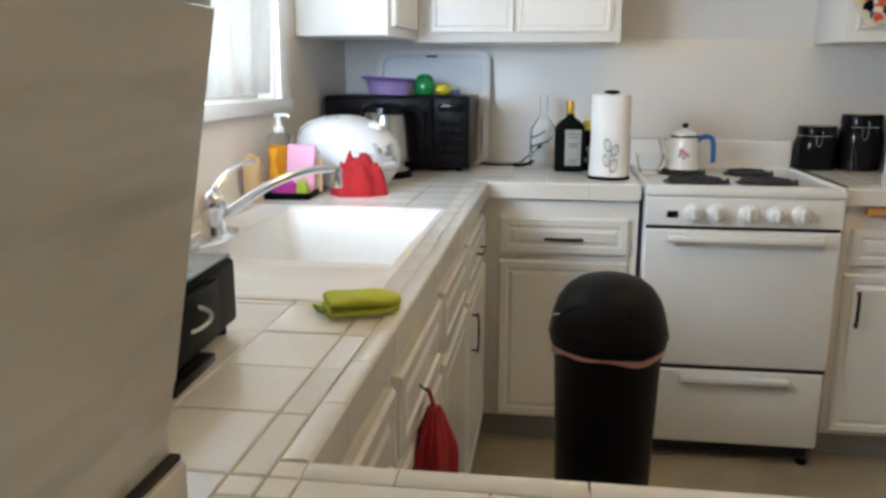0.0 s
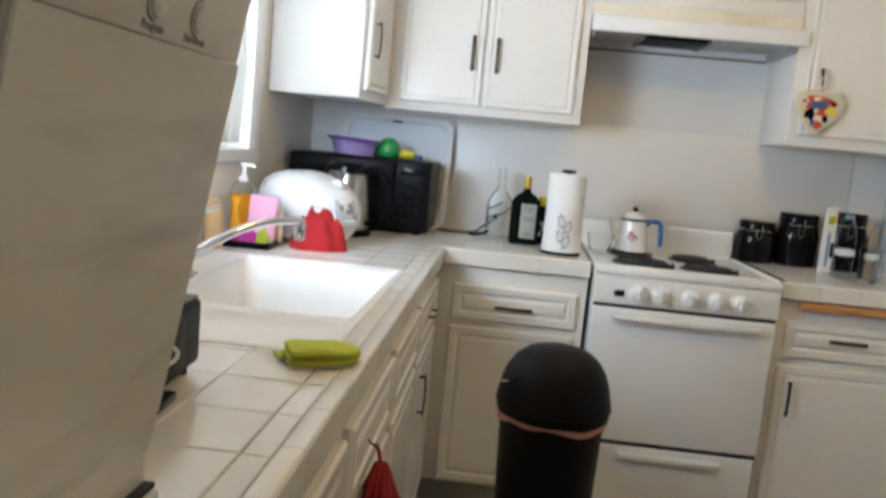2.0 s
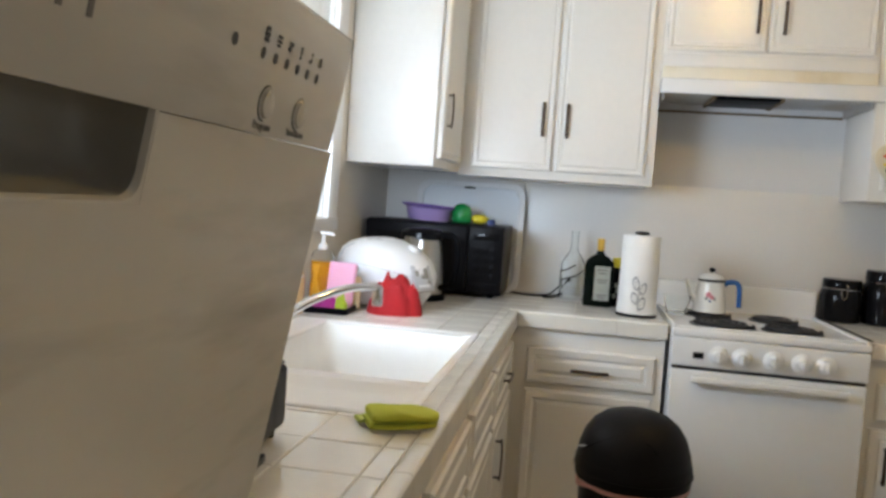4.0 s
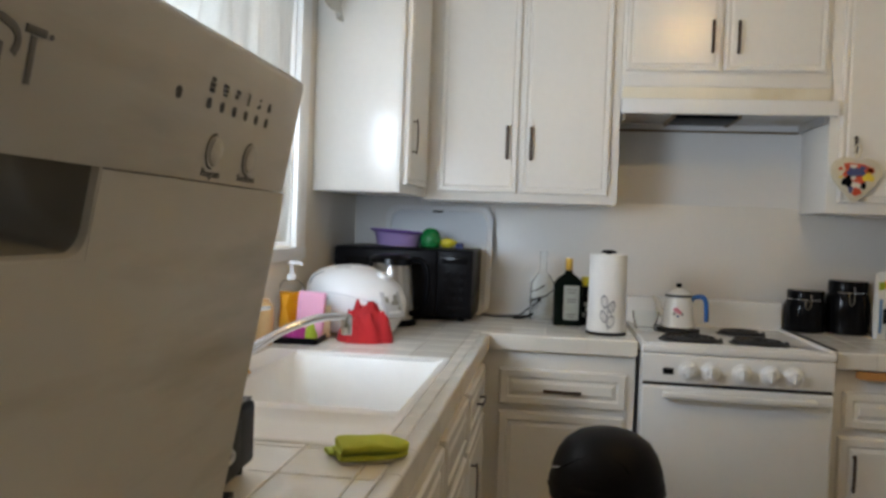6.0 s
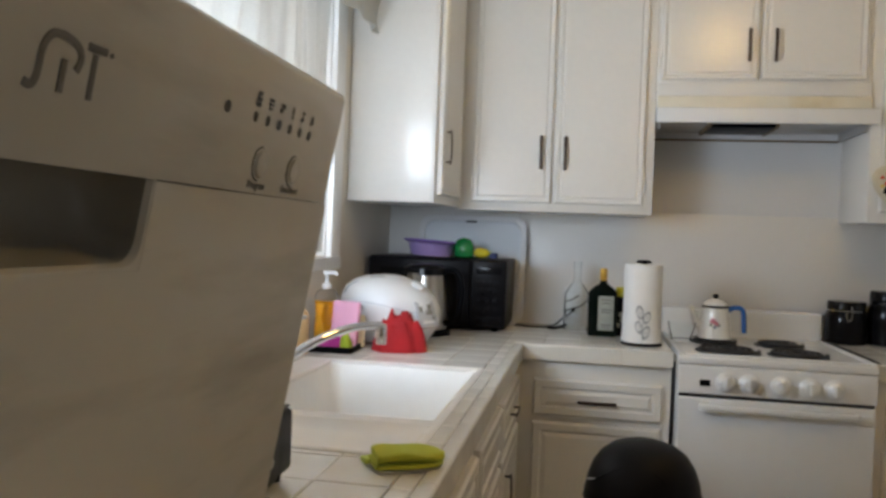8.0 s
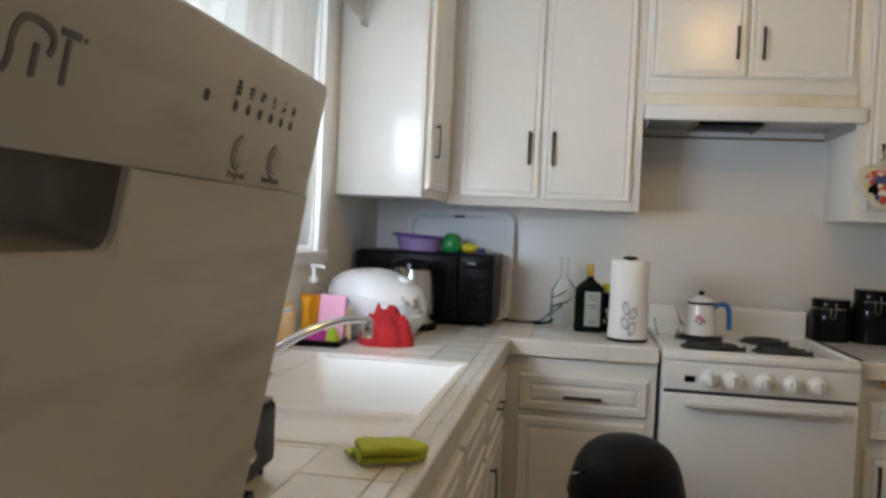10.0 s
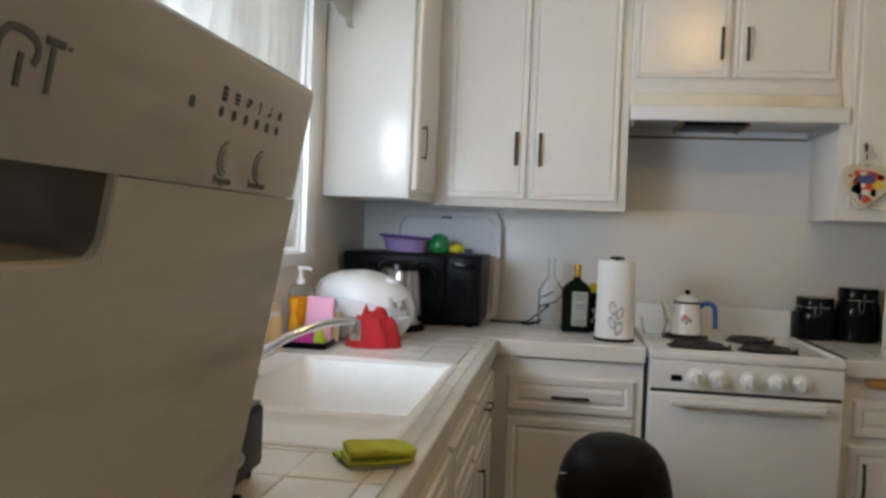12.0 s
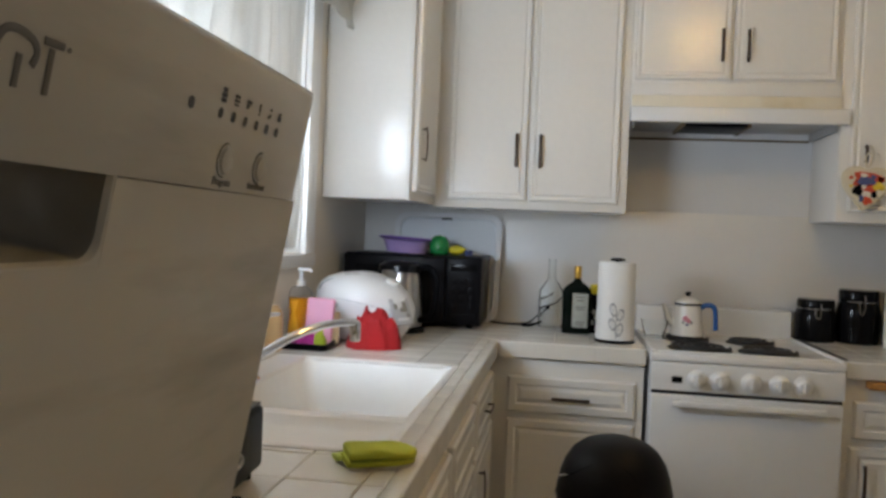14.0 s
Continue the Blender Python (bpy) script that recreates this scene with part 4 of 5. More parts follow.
part("tucked_corner", moved(slab_cloth(0.040, 0.034, 0.008, 7, False), -0.052, 0.032, 0.004, 0, -6, 8), LIMEP, gc, "pale green tucked corner")
part("stitched_edge", tube(curve_points([(-0.058, -0.0355, 0.0165), (-0.03, -0.0362, 0.0160), (0.0, -0.0362, 0.0160), (0.030, -0.0335, 0.0158), (0.052, -0.020, 0.0155), (0.060, 0.0, 0.0155)], 6), 0.0013, 6), GREEND, gc)

part("stitched_edge", tube(curve_points([(-0.056, 0.030, 0.0285), (-0.02, 0.034, 0.0290), (0.018, 0.0335, 0.0275), (0.040, 0.028, 0.0262), (0.056, 0.014, 0.0235)], 6), 0.0015, 6), GREEND, gc)

# ---- hanging red towel ----
rt = thing("hand_towel", "dark red terry hand towel hanging from a cabinet handle", "towel", pose(0.019, -1.306, 0.0))
rings = []
for j in range(25):
    v = j / 24
    z = 0.706 - 0.385 * v
    wd = 0.010 + 0.052 * min(1, v * 5.0) ** 0.55 + 0.018 * v
    ring = []
    for k in range(40):
        a = 2 * math.pi * k / 40
        rr = 1 + 0.20 * math.sin(5 * a + 1.5 * v) * min(1, 4 * v) + 0.08 * math.sin(11 * a + 4 * v)
        ring.append((0.031 * rr * math.cos(a) * (0.35 + min(4.0 * v, 0.75)), wd * rr * math.sin(a), z + 0.006 * math.sin(3 * a) * v))
    rings.append(ring)
part("cloth", loft(rings), DRED, rt)
part("hanging_loop", tube(curve_points([(0.0, -0.004, 0.700), (-0.006, -0.005, 0.726), (-0.012, 0.0, 0.737), (-0.006, 0.005, 0.726), (0.0, 0.004, 0.700)], 5), 0.0022, 6), DRED, rt)

# ---- waste bin ----
bn = thing("waste_bin", "tall black plastic waste bin with a domed swing lid", "waste bin", pose(0.333, -0.880, 0))
R = 0.125
part("body", lathe([(0.088, 0.0), (0.091, 0.006), (0.095, 0.12), (0.108, 0.52), (0.113, 0.665), (0.117, 0.671), (0.117, 0.680), (0.106, 0.680), (0.102, 0.60)], 48), BINM, bn)
rings = []
rl = random.Random(4)
for r, z in ((0.1175, 0.677), (0.1195, 0.678), (0.1203, 0.684), (0.1195, 0.690), (0.1150, 0.691)):
    rings.append([((r + 0.0015 * math.sin(9 * a + z * 50) + rl.uniform(-0.0006, 0.0006)) * math.cos(a), (r + 0.0015 * math.sin(9 * a + z * 50)) * math.sin(a), z + 0.005 * math.sin(3 * a + 1) + 0.003 * math.sin(7 * a)) for a in [2 * math.pi * i / 64 for i in range(64)]])
part("bin_liner", loft(rings, False), PINKBAG, bn, "pinkish plastic liner edge")
part("lid", lathe([(0.120, 0.689), (R - 0.002, 0.692), (R, 0.715), (R - 0.001, 0.730), (0.1225, 0.733), (0.1215, 0.737), (0.118, 0.757), (0.108, 0.786), (0.091, 0.811), (0.068, 0.828), (0.036, 0.838), (0.0, 0.841)], 56), BINM, bn, "domed black lid")


def on_dome(a, z):
    """A point on the lid's dome at bearing a and height z."""
    r = 0.1215 * math.sqrt(max(0.0, 1 - ((z - 0.735) / 0.1065) ** 2))
    return (r * math.cos(radians(a)), r * math.sin(radians(a)), z)


part("lid_seam", tube(curve_points([on_dome(a, z) for a, z in ((190, 0.750), (208, 0.762), (226, 0.786), (246, 0.801), (266, 0.802), (282, 0.792), (290, 0.776))], 6), 0.0018, 6), BLACK, bn, "swing flap edge")
part("lid_rim", tube([(0.1258 * math.cos(a), 0.1258 * math.sin(a), 0.712) for a in [2 * math.pi * i / 48 for i in range(49)]], 0.0016, 6), BINM, bn, "raised rim round the lid")
part("flap_sliver", tube([on_dome(a, z) for a, z in ((191, 0.7525), (200, 0.759), (212, 0.7665))], [0.0022, 0.0016, 0.0005], 6), WPLAST, bn, "pale sliver where the flap stands open")

# ---- corner: microwave and what stands on it ----
mw = thing("microwave", "black countertop microwave oven in the corner", "microwave", pose(-0.352, 0.262, 0.914, 0, 0, 0))
part("body", box(-0.262, 0.262, 0.012, 0.345, 0.012, 0.268, bevel=0.006, seg=3), MWBLACK, mw)
md = part("door", box(-0.262, 0.130, -0.014, 0.0115, 0.016, 0.264, bevel=0.008, seg=3), MWBLACK, mw, "glossy black door")
part("door_window", box(-0.215, 0.070, -0.0165, -0.0135, 0.055, 0.225, bevel=0.002), BLACKG, md, "dark glass window")
mp = part("control_panel", box(0.1315, 0.262, -0.012, 0.0115, 0.016, 0.264, bevel=0.006, seg=3), MWBLACK, mw)
part("display", box(0.150, 0.244, -0.0135, -0.0115, 0.214, 0.240, bevel=0.001), BLACKG, mp, "dark display")
for r in range(4):
    for c in range(3):
        part("key", box(0.154 + 0.030 * c, 0.178 + 0.030 * c, -0.0132, -0.0115, 0.070 + 0.032 * r, 0.092 + 0.032 * r, bevel=0.001), MWBLACK, mp)
part("open_button", box(0.150, 0.244, -0.0140, -0.0115, 0.030, 0.056, bevel=0.002), MWBLACK, mp)
for x in (-0.22, 0.22):
    for y in (0.04, 0.31):
        part("foot", lathe([(0.012, 0.0), (0.012, 0.008), (0.010, 0.0125)], 10, x, y), MWBLACK, mw)

bs = thing("plastic_basin", "shallow lilac plastic basin with a darker rim on the microwave", "basin", pose(-0.408, 0.420, 1.1825, 0, 3, 0))
part("bowl", lathe([(0.074, 0.0), (0.079, 0.003), (0.092, 0.046), (0.096, 0.050), (0.092, 0.050), (0.074, 0.006), (0.0, 0.005)], 40, close=False), PURPLE, bs)
part("rim", lathe([(0.094, 0.0505), (0.110, 0.055), (0.112, 0.059), (0.108, 0.062), (0.094, 0.054)], 40, close=False), PURPLED, bs, "darker violet flared rim")
lone("plastic_cup", lathe([(0.028, 0.0), (0.035, 0.003), (0.0405, 0.018), (0.0405, 0.036), (0.036, 0.054), (0.027, 0.067), (0.014, 0.074), (0.0, 0.0755)], 32), GREENP,
     "rounded dark green plastic cup upside down on the microwave", "cup", pose(-0.275, 0.41, 1.1825))
lone("lemon_juice_bottle", moved(lathe([(0.0, -0.030), (0.008, -0.028), (0.016, -0.020), (0.0195, 0.0), (0.016, 0.020), (0.009, 0.027), (0.009, 0.036), (0.0, 0.037)], 22), 0, 0, 0.0195, 0, 90, 10), YELLOW,
     "small yellow plastic squeeze bottle lying on the microwave", "bottle", pose(-0.205, 0.40, 1.1825))
lone("small_cup", lathe([(0.016, 0.0), (0.017, 0.002), (0.016, 0.018), (0.013, 0.021), (0.0, 0.0215)], 20), INKB, "small dark blue plastic cup on the microwave", "cup", pose(-0.158, 0.40, 1.1825))

tr = thing("plastic_tray", "large translucent white plastic tray leaning against the wall", "tray", pose(-0.270, 0.548, 0.9145, -9, 0, 0))
outl = rounded(0.440, 0.435, 0.05, 8)
inl = rounded(0.400, 0.395, 0.045, 8)
inn = rounded(0.385, 0.380, 0.045, 8)
part("tray_body", loft([[(x, 0.0, z + 0.2175) for x, z in outl], [(x, -0.006, z + 0.2175) for x, z in outl], [(x, -0.006, z + 0.2175) for x, z in inl],
                        [(x, 0.016, z + 0.2175) for x, z in inn], [(x, 0.020, z + 0.2175) for x, z in inn], [(x, 0.003, z + 0.2175) for x, z in inl]]), FROST, tr)
part("rim", loft([[(x, 0.001, z + 0.2175) for x, z in rounded(0.446, 0.441, 0.052, 8)], [(x, -0.018, z + 0.2175) for x, z in rounded(0.446, 0.441, 0.052, 8)], [(x, -0.018, z + 0.2175) for x, z in rounded(0.404, 0.405, 0.046, 8)], [(x, -0.004, z + 0.2175) for x, z in rounded(0.400, 0.401, 0.045, 8)]], False), WPLAST, tr, "opaque white rolled rim")
part("clip", box(-0.030, 0.014, -0.0095, -0.0055, 0.412, 0.422, bevel=0.0015), BLACK, tr, "dark handle slot")

# ---- rice cooker, carafe, red cloth ----
rc = thing("rice_cooker", "rounded white rice cooker with a grey control panel", "rice cooker", pose(-0.434, -0.130, 0.914, 0, 0, -14) @ Matrix.Diagonal((1.0, 1.0, 0.955, 1)))


def egg(profile, n=56):
    """An oval shell, longer and slightly lower towards its front (+x)."""
    rings = []
    for r, z in profile:
        ring = []
        for i in range(n):
            a = 2 * math.pi * i / n
            c, s_ = math.cos(a), math.sin(a)
            front = 1.16 if c > 0 else 1.06
            ring.append((max(r, 1e-4) * front * c, max(r, 1e-4) * s_, z - 0.30 * r * max(c, 0) ** 1.5 * max(0.0, min(1.0, (z - 0.05) / 0.10))))
        rings.append(ring)
    return loft(rings)


part("base", egg([(0.100, 0.006), (0.116, 0.010), (0.134, 0.040), (0.146, 0.090), (0.150, 0.130), (0.1495, 0.1420), (0.130, 0.1422)]), WPLAST, rc)
lid = part("lid", egg([(0.140, 0.1424), (0.1492, 0.1430), (0.147, 0.160), (0.135, 0.188), (0.110, 0.209), (0.072, 0.222), (0.030, 0.227), (0.0, 0.228)]), WPLAST, rc, "domed white lid")
seam = []
for i in range(57):
    a = 2 * math.pi * i / 56
    c = math.cos(a)
    seam.append((0.1500 * (1.16 if c > 0 else 1.06) * c, 0.1500 * math.sin(a), 0.1423 - 0.30 * 0.15 * max(c, 0) ** 1.5 * 0.92))
part("lid_seam", tube(seam, 0.0011, 6), FROSTG, rc, "grey seam under the lid")
part("carry_handle", tube(curve_points([(-0.100, -0.108, 0.150), (-0.098, -0.106, 0.178), (-0.070, -0.100, 0.199), (-0.030, -0.104, 0.203), (-0.022, -0.106, 0.200)], 6), 0.0028, 8, flat=1.6), FROSTG, rc, "folded grey carrying handle")
part("steam_vent", moved(lathe([(0.022, 0.0), (0.022, 0.010), (0.016, 0.014), (0.0, 0.013)], 20), 0.105, -0.01, 0.192, 0, 24, 0), WPLAST, lid)
part("latch", moved(box(-0.028, 0.028, -0.008, 0.004, -0.008, 0.008, bevel=0.004, seg=3), -0.035, -0.150, 0.126, 0, 0, -12), FROSTG, rc, "grey side latch")
pmx = pose(0.156, -0.048, 0.108, 0, -24, -18)
pn_ = part("control_panel", box(-0.006, 0.007, -0.042, 0.042, -0.048, 0.042, bevel=0.004), FROSTG, rc, "grey control panel")
pn_.matrix_basis = pmx
part("display", box(0.0065, 0.009, -0.006, 0.026, -0.006, 0.030, bevel=0.001), GREYPL, pn_, "dark display")
part("key", box(0.0065, 0.0088, -0.030, -0.014, 0.004, 0.024, bevel=0.001), GREYPL, pn_)
part("key", box(0.0065, 0.0088, 0.018, 0.030, -0.024, -0.010, bevel=0.001), GREYPL, pn_)
part("key", box(0.0065, 0.0088, -0.026, 0.022, -0.034, -0.026, bevel=0.001), WPLAST, pn_)
for a in (40, 130, 220, 310):
    part("foot", lathe([(0.010, 0.0), (0.010, 0.0085)], 10, 0.085 * math.cos(radians(a)), 0.085 * math.sin(radians(a))), BLACK, rc)

kj = thing("electric_kettle", "brushed steel electric kettle with black lid and handle", "kettle", pose(-0.362, 0.105, 0.914, 0, 0, -20) @ Matrix.Diagonal((1.14, 1.14, 0.97, 1)))
part("power_base", lathe([(0.080, 0.0), (0.082, 0.006), (0.078, 0.018), (0.060, 0.020)], 32), BLACK, kj)
part("body", lathe([(0.068, 0.0205), (0.072, 0.026), (0.070, 0.10), (0.062, 0.19), (0.058, 0.215)], 36), STEEL, kj)
part("lid", lathe([(0.060, 0.2155), (0.072, 0.219), (0.070, 0.240), (0.050, 0.253), (0.0, 0.257)], 32), BLACKG, kj, "black plastic lid")
part("spout", moved(loft([[(-0.020, 0, 0.17), (0.020, 0, 0.17), (0.004, -0.006, 0.165), (-0.004, -0.006, 0.165)], [(-0.024, 0.004, 0.222), (0.024, 0.004, 0.222), (0.008, -0.034, 0.226), (-0.008, -0.034, 0.226)]]), 0, -0.058, 0), STEEL, kj)
part("handle", tube(curve_points([(0.050, 0.0, 0.232), (0.098, 0.0, 0.238), (0.124, 0.0, 0.205), (0.126, 0.0, 0.130), (0.112, 0.0, 0.065), (0.072, 0.0, 0.045)], 7), 0.0075, 10, flat=1.4), BLACK, kj, "curved black handle")


def rumpled(seed, rx, ry, h, tips, n=52):
    """A loosely bunched cloth: a dome with sharp creases and a few pointed corners."""
    bm = bmesh.new()
    rows, off = [], Vector((seed * 3.1, seed * 1.7, seed * 0.9))
    for j in range(n // 2 + 1):
        ph_ = math.pi / 2 * j / (n // 2)
        row = []
        for i in range(n if j < n // 2 else 1):
            a = 2 * math.pi * i / n
            d = Vector((math.cos(ph_) * math.cos(a), math.cos(ph_) * math.sin(a), math.sin(ph_)))
            k = 0.92 + 0.14 * noise.noise(d * 1.7 + off) + 0.12 * noise.noise(d * 4.1 + off) + 0.09 * noise.noise(d * 8.0 + off) - 0.09 * (1 - min(1, abs(noise.noise(d * 2.2 + off * 2)) * 4))
            for tx, ty, tz, amt, wd in tips:
                k += amt * math.exp(-((d - Vector((tx, ty, tz)).normalized()).length / wd) ** 2)
            foot = 1 + 0.10 * (1 - math.sin(ph_)) * math.sin(4 * a + seed)
            row.append(bm.verts.new((rx * d.x * k * foot, ry * d.y * k * foot, max(h * d.z * k, 0.0))))
        rows.append(row)
    for lo, up in zip(rows, rows[1:]):
        for i in range(n):
            if len(up) == 1:
                bm.faces.new((lo[i], lo[(i + 1) % n], up[0]))
            else:
                bm.faces.new((lo[i], lo[(i + 1) % n], up[(i + 1) % n], up[i]))
    bmesh.ops.recalc_face_normals(bm, faces=bm.faces[:])
    return bm


def draped(rx, ry, h, peaks, creases, n=72, rows_n=26, seed=0.0):
    """A cloth heap: a rounded mound with soft peaks and long creases running down from them."""
    bm = bmesh.new()
    rows = []
    for j in range(rows_n + 1):
        q = j / rows_n
        row = []
        for i in range(n if j < rows_n else 1):
            a = 2 * math.pi * i / n
            rad = (1 - q) ** 0.85
            hem = 1 + 0.05 * math.sin(3 * a + seed) + 0.035 * math.sin(7 * a + 2 * seed) + 0.02 * math.sin(12 * a)
            x, y = rad * hem * math.cos(a), rad * hem * math.sin(a)
            z = max(0.0, 1 - rad ** 3.0) ** 0.6 * 0.72
            for px, py, amt, wd in peaks:
                z += amt * math.exp(-(((x - px) ** 2 + (y - py) ** 2) / wd ** 2) ** 0.75) * min(1.0, (1 - rad) * 6)
            fold = abs(noise.noise(Vector((x * 2.3 + 1.3 * y + seed, y * 2.3 - 1.3 * x, seed)))) * 2.2 + 0.5 * abs(noise.noise(Vector((x * 6.0 + seed, y * 6.0, 2.0)))) + 0.7 * abs(noise.noise(Vector((x * 2.8 - 1.2 * y, 2.8 * y + seed, 4.0)))) - 0.8
            z += creases * fold * min(1.0, 4.5 * (1 - rad))
            row.append(bm.verts.new((rx * x, ry * y, max(h * z, 0.0))))
        rows.append(row)
    for lo, up in zip(rows, rows[1:]):
        for i in range(n):
            if len(up) == 1:
                bm.faces.new((lo[i], lo[(i + 1) % n], up[0]))
            else:
                bm.faces.new((lo[i], lo[(i + 1) % n], up[(i + 1) % n], up[i]))
    bmesh.ops.recalc_face_normals(bm, faces=bm.faces[:])
    return bm


lone("dish_cloth", draped(0.083, 0.066, 0.112, [(-0.28, -0.08, 0.36, 0.11), (-0.60, -0.05, 0.22, 0.11), (0.20, 0.0, 0.24, 0.62)], 0.17, seed=7.7), RED,
     "crumpled bright red dish cloth heaped beside the rice cooker", "cloth", pose(-0.352, -0.318, 0.9145))

# ---- black caddy tray with washing-up things ----
ct_ = thing("sponge_tray", "shallow black plastic tray beside the sink", "tray", pose(-0.533, -0.372, 0.9145, 0, 0, 3))
o1, o2 = rounded(0.150, 0.190, 0.015, 4), rounded(0.140, 0.180, 0.012, 4)
part("tray_body", loft([[(x * 0.94, y * 0.94, 0.0) for x, y in o1], [(x, y, 0.019) for x, y in o1], [(x, y, 0.019) for x, y in o2], [(x * 0.94, y * 0.94, 0.004) for x, y in o2]]), BLACK, ct_)
sb = thing("soap_bottle", "orange dish soap pump bottle with a white pump", "bottle", pose(-0.573, -0.350, 0.9188))
part("bottle_body", lathe([(0.028, 0.0), (0.032, 0.005), (0.0325, 0.060), (0.030, 0.095), (0.033, 0.130), (0.033, 0.150), (0.026, 0.166), (0.014, 0.172), (0.0128, 0.1715), (0.025, 0.1645), (0.0318, 0.149), (0.0318, 0.131)], 28, sx=1.1, sy=0.8, close=False), PETB, sb, "clear plastic bottle")
part("liquid_soap", lathe([(0.027, 0.003), (0.0308, 0.007), (0.0312, 0.060), (0.0288, 0.095), (0.0315, 0.130), (0.0312, 0.138), (0.0, 0.1385)], 28, sx=1.1, sy=0.8), ORANGE, sb, "orange dish soap")
lab = []
for z in (0.030, 0.050, 0.070, 0.088, 0.095, 0.104, 0.116, 0.130):
    w = 0.16 + 0.42 * abs(z - 0.093) / 0.06
    lab.append([(1.1 * 0.0336 * math.cos(a), 0.8 * 0.0336 * math.sin(a), z) for a in [-1.9 - w + 2 * w * k / 8 for k in range(9)]])
bml = bmesh.new()
rows = [[bml.verts.new(p) for p in r] for r in lab]
for lo, up in zip(rows, rows[1:]):
    for k in range(8):
        bml.faces.new((lo[k], lo[k + 1], up[k + 1], up[k]))
part("label", bml, ORANGEL, sb, "yellow hourglass-shaped label")
pmp = part("pump", lathe([(0.014, 0.1725), (0.014, 0.188), (0.006, 0.190), (0.005, 0.215), (0.011, 0.217), (0.011, 0.226), (0.0, 0.228)], 20), WPLAST, sb, "white pump head")
part("nozzle", tube([(0.0, 0.0, 0.222), (0.030, -0.010, 0.222), (0.036, -0.012, 0.216)], 0.005, 8), WPLAST, pmp)
lone("sponge", box(-0.040, 0.040, -0.014, 0.014, 0.0, 0.138, bevel=0.006, seg=3), PINK, "pale pink sponge standing on edge in the tray", "sponge", pose(-0.505, -0.385, 0.922, -6, 3, 6))
lone("sponge", box(-0.030, 0.030, -0.011, 0.011, 0.0, 0.095, bevel=0.006, seg=3), CREAMSP, "cream yellow sponge standing behind the pink one", "sponge", pose(-0.482, -0.345, 0.922, -4, 0, 10))
lone("scrub_cloth", rumpled(8, 0.043, 0.036, 0.050, [(-0.5, 0, 1, 0.2, 0.3)], 36), MAGENTA, "crumpled magenta scrubbing cloth in the tray", "cloth", pose(-0.530, -0.418, 0.9192))
lone("scrub_pad", rumpled(12, 0.022, 0.020, 0.048, [(0.3, 0, 1, 0.25, 0.25), (-0.6, 0.2, 0.8, 0.25, 0.2)], 32), LIME, "lime green scrubbing pad in the tray", "scrubber", pose(-0.487, -0.420, 0.9192))
# Jar shape set where a soft tan patch stands left of the soap bottle
tj = thing("tan_upright", "small tan jar-shaped upright with a rounded top", "jar", pose(-0.598, -0.500, 0.9145))
part("jar_body", lathe([(0.022, 0.0), (0.026, 0.006), (0.026, 0.10), (0.020, 0.118), (0.014, 0.122)], 24), TAN, tj)
part("cap", lathe([(0.014, 0.1225), (0.016, 0.126), (0.010, 0.130), (0.0, 0.131)], 20), TAN, tj)

# ---- bottles and paper towels by the back wall ----
cb = thing("glass_bottle", "clear glass bottle with dark swirled print", "bottle", pose(0.165, 0.490, 0.9145))
part("bottle_glass", lathe([(0.044, 0.0), (0.049, 0.004), (0.050, 0.12), (0.047, 0.145), (0.030, 0.172), (0.017, 0.188), (0.0145, 0.250), (0.017, 0.254), (0.017, 0.268), (0.0125, 0.268), (0.0115, 0.19), (0.042, 0.142), (0.045, 0.010), (0.0, 0.008)], 32, close=False), GLASS, cb)
for pts in ([(-0.046, -0.022, 0.070), (-0.022, -0.046, 0.085), (0.016, -0.048, 0.098), (0.042, -0.029, 0.122)], [(-0.048, -0.018, 0.108), (-0.016, -0.048, 0.122), (0.012, -0.049, 0.140)], [(-0.036, -0.036, 0.040), (-0.040, -0.031, 0.070), (-0.046, -0.020, 0.10)]):
    q = curve_points(pts, 5)
    part("printed_swirl", tube(q, [0.002] + [0.0085] * (len(q) - 2) + [0.002], 6, flat=0.3), PRINT, cb)
gb = thing("liqueur_bottle", "squat dark green liqueur bottle with a pale label and gold cap", "bottle", pose(0.262, 0.345, 0.9145))
oc = rounded(0.106, 0.062, 0.018, 5)
rings = [[(x * s, y * s, z) for x, y in oc] for s, z in ((0.94, 0.0), (1.0, 0.006), (1.0, 0.150), (0.94, 0.165), (0.62, 0.182), (0.29, 0.193), (0.24, 0.205))]
part("bottle_glass", loft(rings), BOTTLEG, gb)
part("label", box(-0.016, 0.040, -0.0324, -0.0305, 0.024, 0.150, bevel=0.0006), LABEL, gb, "pale paper label")
for z, w in ((0.134, 0.038), (0.122, 0.028), (0.098, 0.040), (0.088, 0.034), (0.042, 0.036), (0.032, 0.028)):
    part("label_print", box(0.012 - w / 2, 0.012 + w / 2, -0.0331, -0.0323, z, z + 0.004), PRINTG, gb, smooth=False)
part("cap", lathe([(0.0125, 0.2055), (0.0135, 0.208), (0.0135, 0.246), (0.012, 0.250), (0.0, 0.251)], 20), GOLD, gb, "gold screw cap")
yb = thing("sauce_bottle", "dark bottle with a yellow cap and black label", "bottle", pose(0.328, 0.395, 0.9145))
part("bottle_body", lathe([(0.028, 0.0), (0.030, 0.005), (0.030, 0.110), (0.024, 0.135), (0.016, 0.145)], 26), BLACKG, yb)
part("cap", lathe([(0.018, 0.1455), (0.019, 0.150), (0.018, 0.178), (0.014, 0.181), (0.0, 0.182)], 22), YELLOW, yb, "yellow cap")
